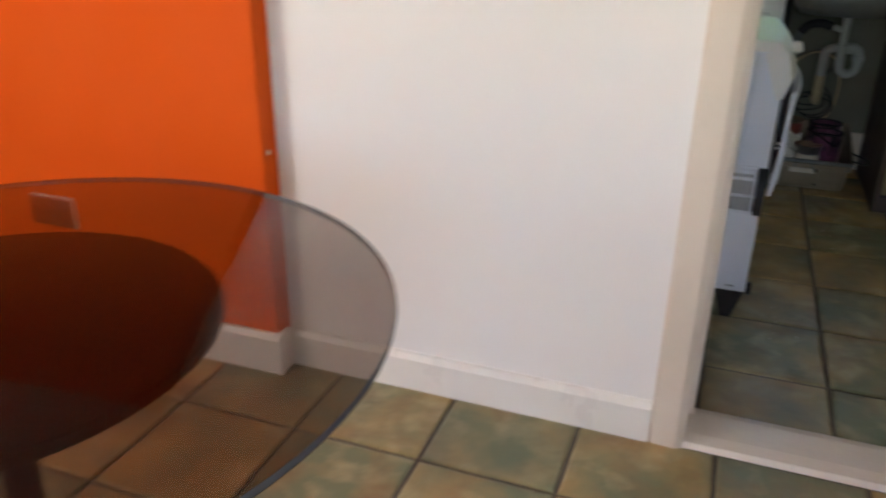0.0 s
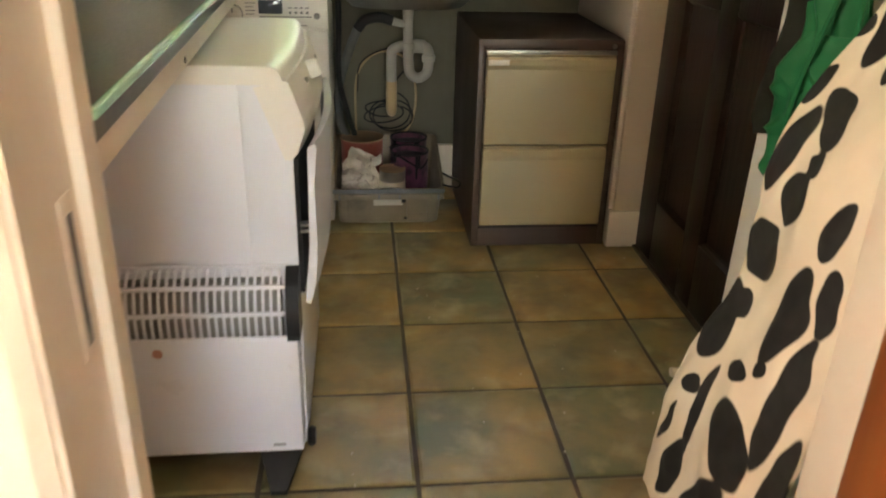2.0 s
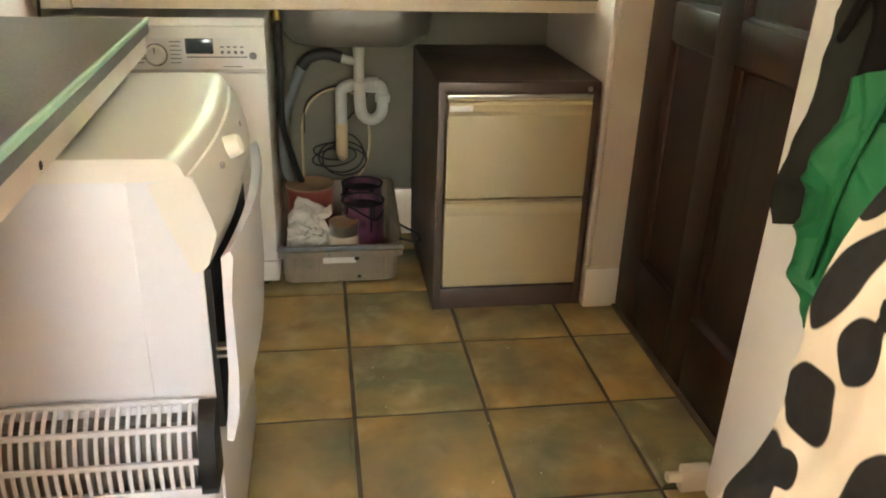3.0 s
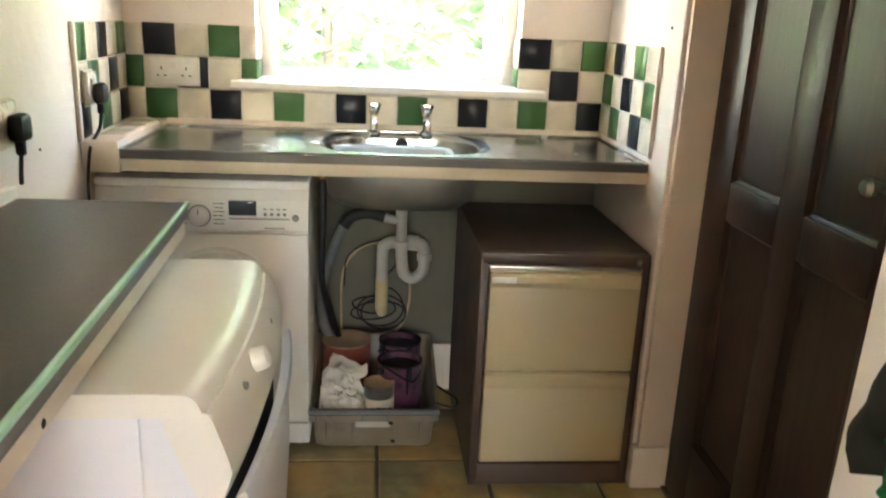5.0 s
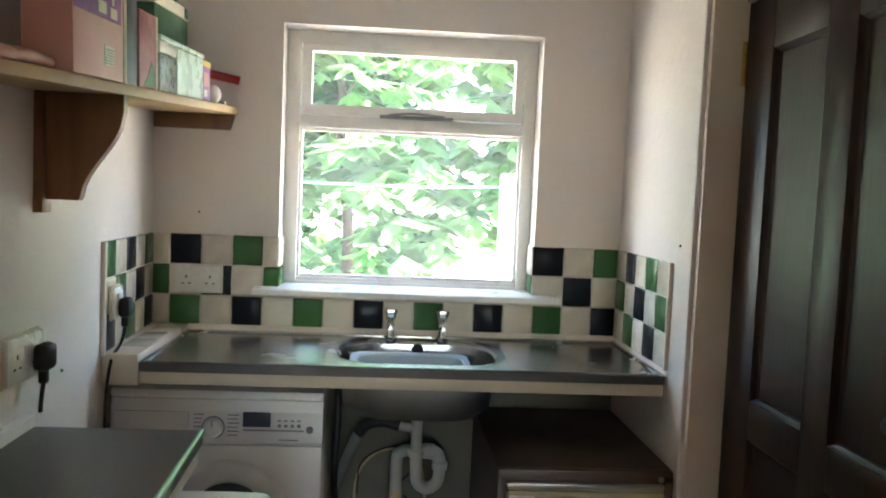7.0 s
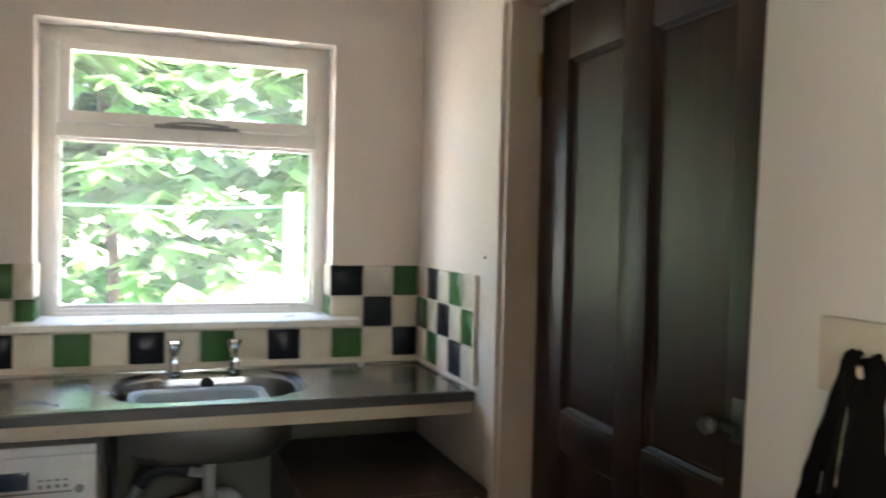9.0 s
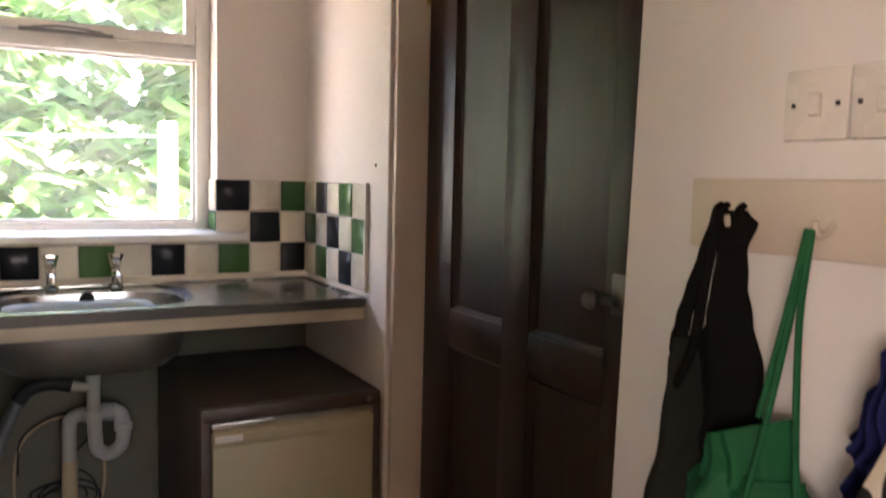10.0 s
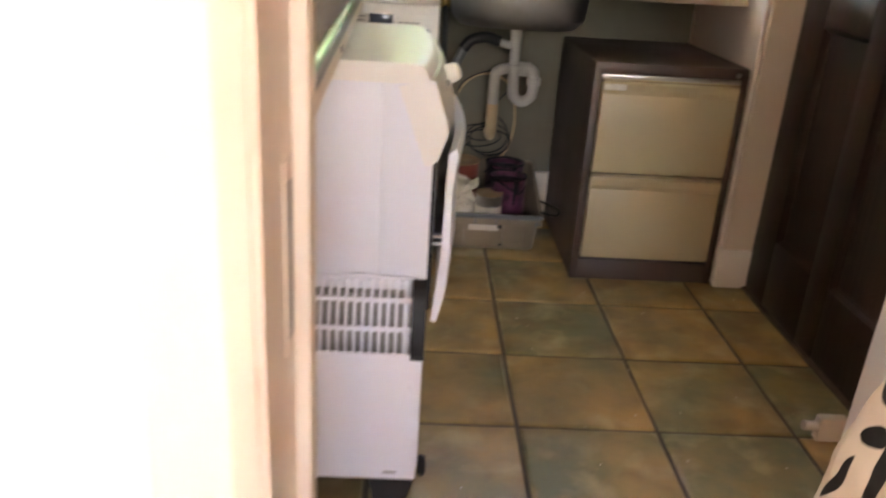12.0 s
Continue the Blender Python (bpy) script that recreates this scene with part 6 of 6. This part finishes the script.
print_patches(apron_cloth)
part("neck_loop", tube([(WX - 0.06, 2.16, 1.2), (WX - 0.05, 2.152, 1.228), (WX - 0.05, 2.15, 1.222), (WX - 0.06, 2.14, 1.2)], 0.006, 8), COW, ap)

fb = thing("floor_bag", (0.80, 2.10, 0.0), "black cloth bag slumped on the floor below the apron", "bag")
bm = bmesh.new()
bmesh.ops.create_icosphere(bm, subdivisions=4, radius=1)
for v in bm.verts:
    p = v.co.copy()
    k = 1 + 0.22 * noise.noise(p * 1.8) + 0.12 * noise.noise(p * 4.5)
    up = max(p.z, -0.62)
    v.co = Vector((p.x * 0.085 * k * (1 - 0.3 * up), p.y * 0.12 * k * (1 - 0.4 * up), (up + 0.62) * 0.10 * k))
bmesh.ops.translate(bm, verts=bm.verts, vec=(0.80, 2.10, 0.0))
part("body", bm, BLACK_CLOTH, fb)
part("lining", hanging(0.165, 0.08, [(0.165, 2.19), (0.08, 2.2)], [(0.165, 2.15), (0.08, 2.15)], [(0.165, 0.335), (0.08, 0.345)], 2, 0.004, 2.0, 10, 10, edge=0.9), PINK_CLOTH, fb, "pink cloth showing from the bag")
stop = thing("door_stop", (1.12, 2.79, 0.0), "small worn cream wooden door stop on the floor", "door stop")
part("block", box(1.105, 1.172, 2.772, 2.80, 0.0, 0.062, 0.006), GLOSS_CREAM, stop)
part("peg", tube([(1.105, 2.786, 0.035), (1.075, 2.786, 0.037)], 0.012, 10, 1), GLOSS_CREAM, stop)

# ---- dining room: glass table and socket ----
TX, TY = -0.754, 0.668
table = thing("glass_table", (TX, TY, 0.0), "round smoked glass table with a dark inner disc", "table")
gl = lathe([(0.0, 0.728), (0.495, 0.728), (0.4985, 0.7305), (0.4995, 0.734), (0.4985, 0.7375), (0.495, 0.74), (0.0, 0.74)], (TX, TY, 0), "z", 96)
part("glass_top", gl, SMOKED, table, "smoked glass top").visible_shadow = False
part("glass_edge", lathe([(0.4988, 0.7290), (0.5003, 0.7305), (0.5010, 0.734), (0.5003, 0.7375), (0.4988, 0.7390)], (TX, TY, 0), "z", 96, hollow=True), LCD, table, "dark polished edge of the glass")
part("disc", lathe([(0.0, 0.706), (0.282, 0.706), (0.288, 0.712), (0.288, 0.724), (0.285, 0.7275), (0.0, 0.7275)], (TX, TY - 0.01, 0), "z", 72), TABLE_DISC, table, "dark mahogany disc under the glass")
part("column", lathe([(0.05, 0.706), (0.024, 0.66), (0.022, 0.2), (0.05, 0.03)], (TX, TY, 0), "z", 32), TABLE_DISC, table)
part("base", lathe([(0.24, 0.0), (0.245, 0.01), (0.23, 0.022), (0.06, 0.035)], (TX, TY, 0), "z", 48), TABLE_DISC, table)
socket((-1.71, 1.668, 0.372), (1, 0, 0), (0, -1, 0), 2, "brushed metal double wall socket low on the orange wall", face=STEEL_EDGE)
whole("filler_patch", lathe([(0.0, -0.0015), (0.006, -0.001), (0.007, 0.0)], (-0.998, 1.69, 0.62), "x", 10), SOCKET_WHITE, "small white filler spot on the orange corner", "filler spot", at=(-0.998, 1.69, 0.62))

# ---- garden beyond the window ----
whole("ground", box(-60, 60, -60, 80, -0.5, -0.32), PALE_GROUND, "garden ground with glare put into its pale colour", "ground", "structure", smooth=False)
whole("pavement", box(-3, 4, BY + 0.26, 6.2, -0.33, -0.28), PAVING, "pale paved strip outside the window", "pavement", "structure", smooth=False)


def leaf_cloud(centres, count, size):
    """Broad pointed leaves, each a folded blade of four faces, scattered through soft clumps."""
    verts, faces = [], []
    for _ in range(count):
        c, r = random.choice(centres)
        d = Vector((random.gauss(0, 1), random.gauss(0, 1), random.gauss(0, 1))).normalized() * r * random.uniform(0.55, 1.0) ** 0.6
        p = Vector(c) + Vector((d.x, d.y, d.z * 0.75))
        s = size * random.uniform(0.6, 1.25)
        base = random.uniform(0, 2 * math.pi)
        for k in range(random.choice((3, 4, 5))):
            a = base + (k - 2) * 0.62
            tilt = random.uniform(-0.75, -0.1)
            ax = Vector((math.cos(a) * math.cos(tilt), math.sin(a) * math.cos(tilt), math.sin(tilt)))
            sd = ax.cross(Vector((0, 0, 1))).normalized()
            dn = Vector((0, 0, -0.06 * s))
            i = len(verts)
            verts += [p, p + ax * s * 0.45 + sd * s * 0.25 + dn, p + ax * s * 0.5, p + ax * s * 0.45 - sd * s * 0.25 + dn, p + ax * s]
            faces += [(i, i + 1, i + 2), (i, i + 2, i + 3), (i + 1, i + 4, i + 2), (i + 2, i + 4, i + 3)]
    return verts, faces


def tree(x, y, height, spread, clumps, leaves, size, mat, label, low=0.6, seed=1):
    random.seed(seed)
    t = thing("tree", (x, y, -0.32), label, "tree", "garden trees")
    part("trunk", tube([(x, y, -0.34), (x + 0.05, y, height * 0.3), (x - 0.05, y + 0.08, height * 0.6), (x, y, height * 0.9)], (0.06, 0.02), 10), BARK, t)
    centres = []
    for k in range(clumps):
        a = random.uniform(0, 2 * math.pi)
        rr = spread * math.sqrt(random.random())
        z = low + (height - low) * random.random()
        c = Vector((x + rr * math.cos(a), y + 0.6 * rr * math.sin(a), z))
        centres.append((c, random.uniform(0.3, 0.55)))
        if k % 6 == 0:
            z0 = max(z - 0.7, 0.1)
            part("limb", tube([(x, y, z0), ((x + c.x) / 2, (y + c.y) / 2, (z0 + z) / 2 + 0.1), tuple(c)], (0.012, 0.005), 6, 3), BARK, t)
    verts, faces = leaf_cloud(centres, leaves, size)
    o = ORIGIN[t.name]
    me = bpy.data.meshes.new("crown")
    me.from_pydata([tuple(v - o) for v in verts], [], faces)
    me.materials.append(mat)
    ob = new("crown", me)
    ob.parent = t
    ob["kind"] = "stuff"


tree(0.0, 8.0, 3.4, 2.3, 46, 2400, 0.25, LEAF, "young broad-leaved tree with fresh green leaves", 0.7, 3)
tree(-1.6, 9.0, 4.6, 1.9, 44, 2400, 0.24, LEAF, "broad-leaved tree in full green leaf", 0.6, 5)
tree(3.3, 9.4, 4.6, 2.0, 44, 2400, 0.24, LEAF, "broad-leaved tree in full leaf behind the post", 0.7, 8)
# back tree wears the leaf green that has shade painted in
tree(-0.9, 11.2, 4.6, 2.2, 36, 1200, 0.28, LEAF_SHADED, "tree behind the nearer leaves with shade put into its leaf colour", 0.5, 9)
random.seed(21)
post = thing("concrete_post", (1.13, 6.7, -0.3), "pale concrete washing line post", "post")
part("shaft", box(1.08, 1.18, 6.65, 6.75, -0.32, 1.57, 0.012), CONCRETE, post)
line = thing("washing_line", (0.2, 6.72, 1.37), "thin turquoise washing line strung across the garden", "washing line")
part("cord", tube([(1.13, 6.7, 1.485), (0.2, 6.75, 1.46), (-2.6, 6.9, 1.49)], 0.006, 6), ROPE, line)

# ---- tiles on the scullery walls ----
TP = 0.1005
TZ = (0.952, 1.0525, 1.153)        # rows from the bottom up
north = bpy.data.objects["wall_north"]
west = bpy.data.objects["wall_west"]
east = bpy.data.objects["wall_east_far"]
GLAZES = {"c": TILE_CREAM, "g": TILE_GREEN, "k": TILE_BLACK}
wall_tile_cache = {}


def wall_tile(parent, at, along_dir, out, w, h, glazing, variant):
    """One hand-made glazed tile with soft uneven edges; at: the lower corner on the wall."""
    key = (round(w, 3), round(h, 3), glazing, variant)
    if key not in wall_tile_cache:
        bm = bmesh.new()
        n = 3
        rim = [(i / n, 0) for i in range(n)] + [(1, i / n) for i in range(n)] + [(1 - i / n, 1) for i in range(n)] + [(0, 1 - i / n) for i in range(n)]
        rings = []
        for inset, d in ((0.0008, 0.0), (0.0012, 0.005), (0.005, 0.0078)):
            ring = []
            for u, v in rim:
                x = inset + u * (w - 2 * inset) + random.uniform(-1, 1) * 0.0011
                z = inset + v * (h - 2 * inset) + random.uniform(-1, 1) * 0.0011
                ring.append(bm.verts.new((x, d, z)))
            rings.append(ring)
        for p, q in zip(rings, rings[1:]):
            for i in range(len(rim)):
                bm.faces.new((p[i], p[(i + 1) % len(rim)], q[(i + 1) % len(rim)], q[i]))
        bm.faces.new(rings[-1])
        wall_tile_cache[key] = finish("wall_tile", bm, GLAZES[glazing], True)
    t = new("wall_tile", wall_tile_cache[key])
    t.parent = parent
    t.matrix_world = wall_basis(at, along_dir, out)
    return t


random.seed(31)
north_rows = ("cgckcgckcgckcgck", "gckcg", "ckcgc")
for k in range(-1, 15):
    x0 = -0.336 + TP * k
    x1 = x0 + TP
    x0, x1 = max(x0, LX + 0.003), min(x1, WX - 0.004)
    for row in range(3):
        a, b = x0, x1
        if row == 0:
            g = north_rows[0][k + 1]
        elif row == 1:
            g = {-1: "g", 0: "c", 1: "k", 2: "c", 3: "g", 12: "c", 13: "k", 14: "c"}.get(k)
        else:
            g = {-1: "c", 0: "k", 1: "c", 2: "g", 3: "c", 12: "k", 13: "c", 14: "g"}.get(k)
        if not g:
            continue
        z0, z1 = TZ[row], TZ[row] + TP
        if row and k == 3:
            b = 0.020
        if row and k == 12:
            a = 0.862
        if row == 1 and (k in (3, 12) or (k == 2)):
            z0 = max(z0, 1.0865) if k != 2 else z0
        wall_tile(north, (a + 0.001, BY, z0 + 0.001), (1, 0, 0), (0, -1, 0), b - a - 0.0022, z1 - z0 - 0.0022, g, random.randrange(4))
for row in range(3):
    for j in range(5):
        g = ("kcgck", "ckcgc", "gckcg")[row][j]
        y1, y0 = BY - 0.008 - TP * j, BY - 0.008 - TP * (j + 1)
        p1, p0 = Vector((west_at(y1), y1, 0)), Vector((west_at(y0), y0, 0))
        d = (p1 - p0).normalized()
        wall_tile(west, (p0.x, p0.y + 0.001, TZ[row] + 0.001), tuple(d), (d.y, -d.x, 0), TP - 0.0022, TP - 0.0022, g, random.randrange(4))
        g = ("cgckc", "gckcg", "ckcgc")[row][j]
        wall_tile(east, (WX, y1 - 0.001, TZ[row] + 0.001), (0, -1, 0), (-1, 0, 0), TP - 0.0022, TP - 0.0022, g, random.randrange(4))
for z in (1.09, 1.155):
    wall_tile(north, (0.8675, BY + 0.003, z), (0, 1, 0), (-1, 0, 0), 0.09, 0.062 if z < 1.1 else 0.096, "g" if z < 1.1 else "c", 0)
    wall_tile(north, (0.0135, BY + 0.093, z), (0, -1, 0), (1, 0, 0), 0.09, 0.062 if z < 1.1 else 0.096, "g" if z < 1.1 else "c", 0)
whole("trim_tile_end_east", box(WX - 0.012, WX, 3.768, 3.779, TZ[0], TZ[2] + TP, 0.002), GLOSS_CREAM, "cream strip at the end of the tiles", "trim", "structure")
whole("trim_tile_end_west", box(-0.372, -0.358, 3.764, 3.778, TZ[0], TZ[2] + TP, 0.002), GLOSS_CREAM, "cream strip at the end of the tiles", "trim", "structure")
whole("trim_sink_seal", prism([(SB - 0.004, 0.936), (SB - 0.006, 0.943), (BY - 0.010, 0.957), (BY, 0.957), (BY, 0.936)], 0, SX0, WX - 0.001), GLOSS_CREAM, "cream sealing strip between sink and tiles", "trim", "structure", smooth=False)
whole("trim_splashback_grout", box(LX + 0.002, WX - 0.001, BY - 0.003, BY - 0.0005, TZ[0] - 0.006, TZ[1] + 0.005), TILE_GROUT, "cream grout bed behind the tiles", "trim", "structure", smooth=False)

# ---- floor tiles ----
random.seed(41)
lay_floor([-0.563, -0.236, 0.091, 0.419, 0.746, 1.072, 1.40], [1.885, 2.13, 2.4625, 2.795, 3.1275, 3.46, 3.7925, 4.125, 4.30])
random.seed(43)
lay_floor([-0.18 + 0.327 * k for k in range(-7, 6)], [1.455 - 0.333 * k for k in range(8, 0, -1)] + [1.455, 1.728])


# ---- crumbs on the floor ----
random.seed(47)
bm = bmesh.new()
for _ in range(30):
    x, y, r = random.uniform(0.25, 1.2), random.uniform(1.95, 3.6), random.uniform(0.0010, 0.0026)
    own = bmesh.new()
    bmesh.ops.create_icosphere(own, subdivisions=1, radius=r)
    bmesh.ops.translate(own, verts=own.verts, vec=(x, y, 0.0008 + r * 0.6))
    bm = merge(bm, own)
whole("floor_crumbs", bm, CARD_CREAM, "scattered pale crumbs and specks on the floor tiles", "crumbs", "stuff")
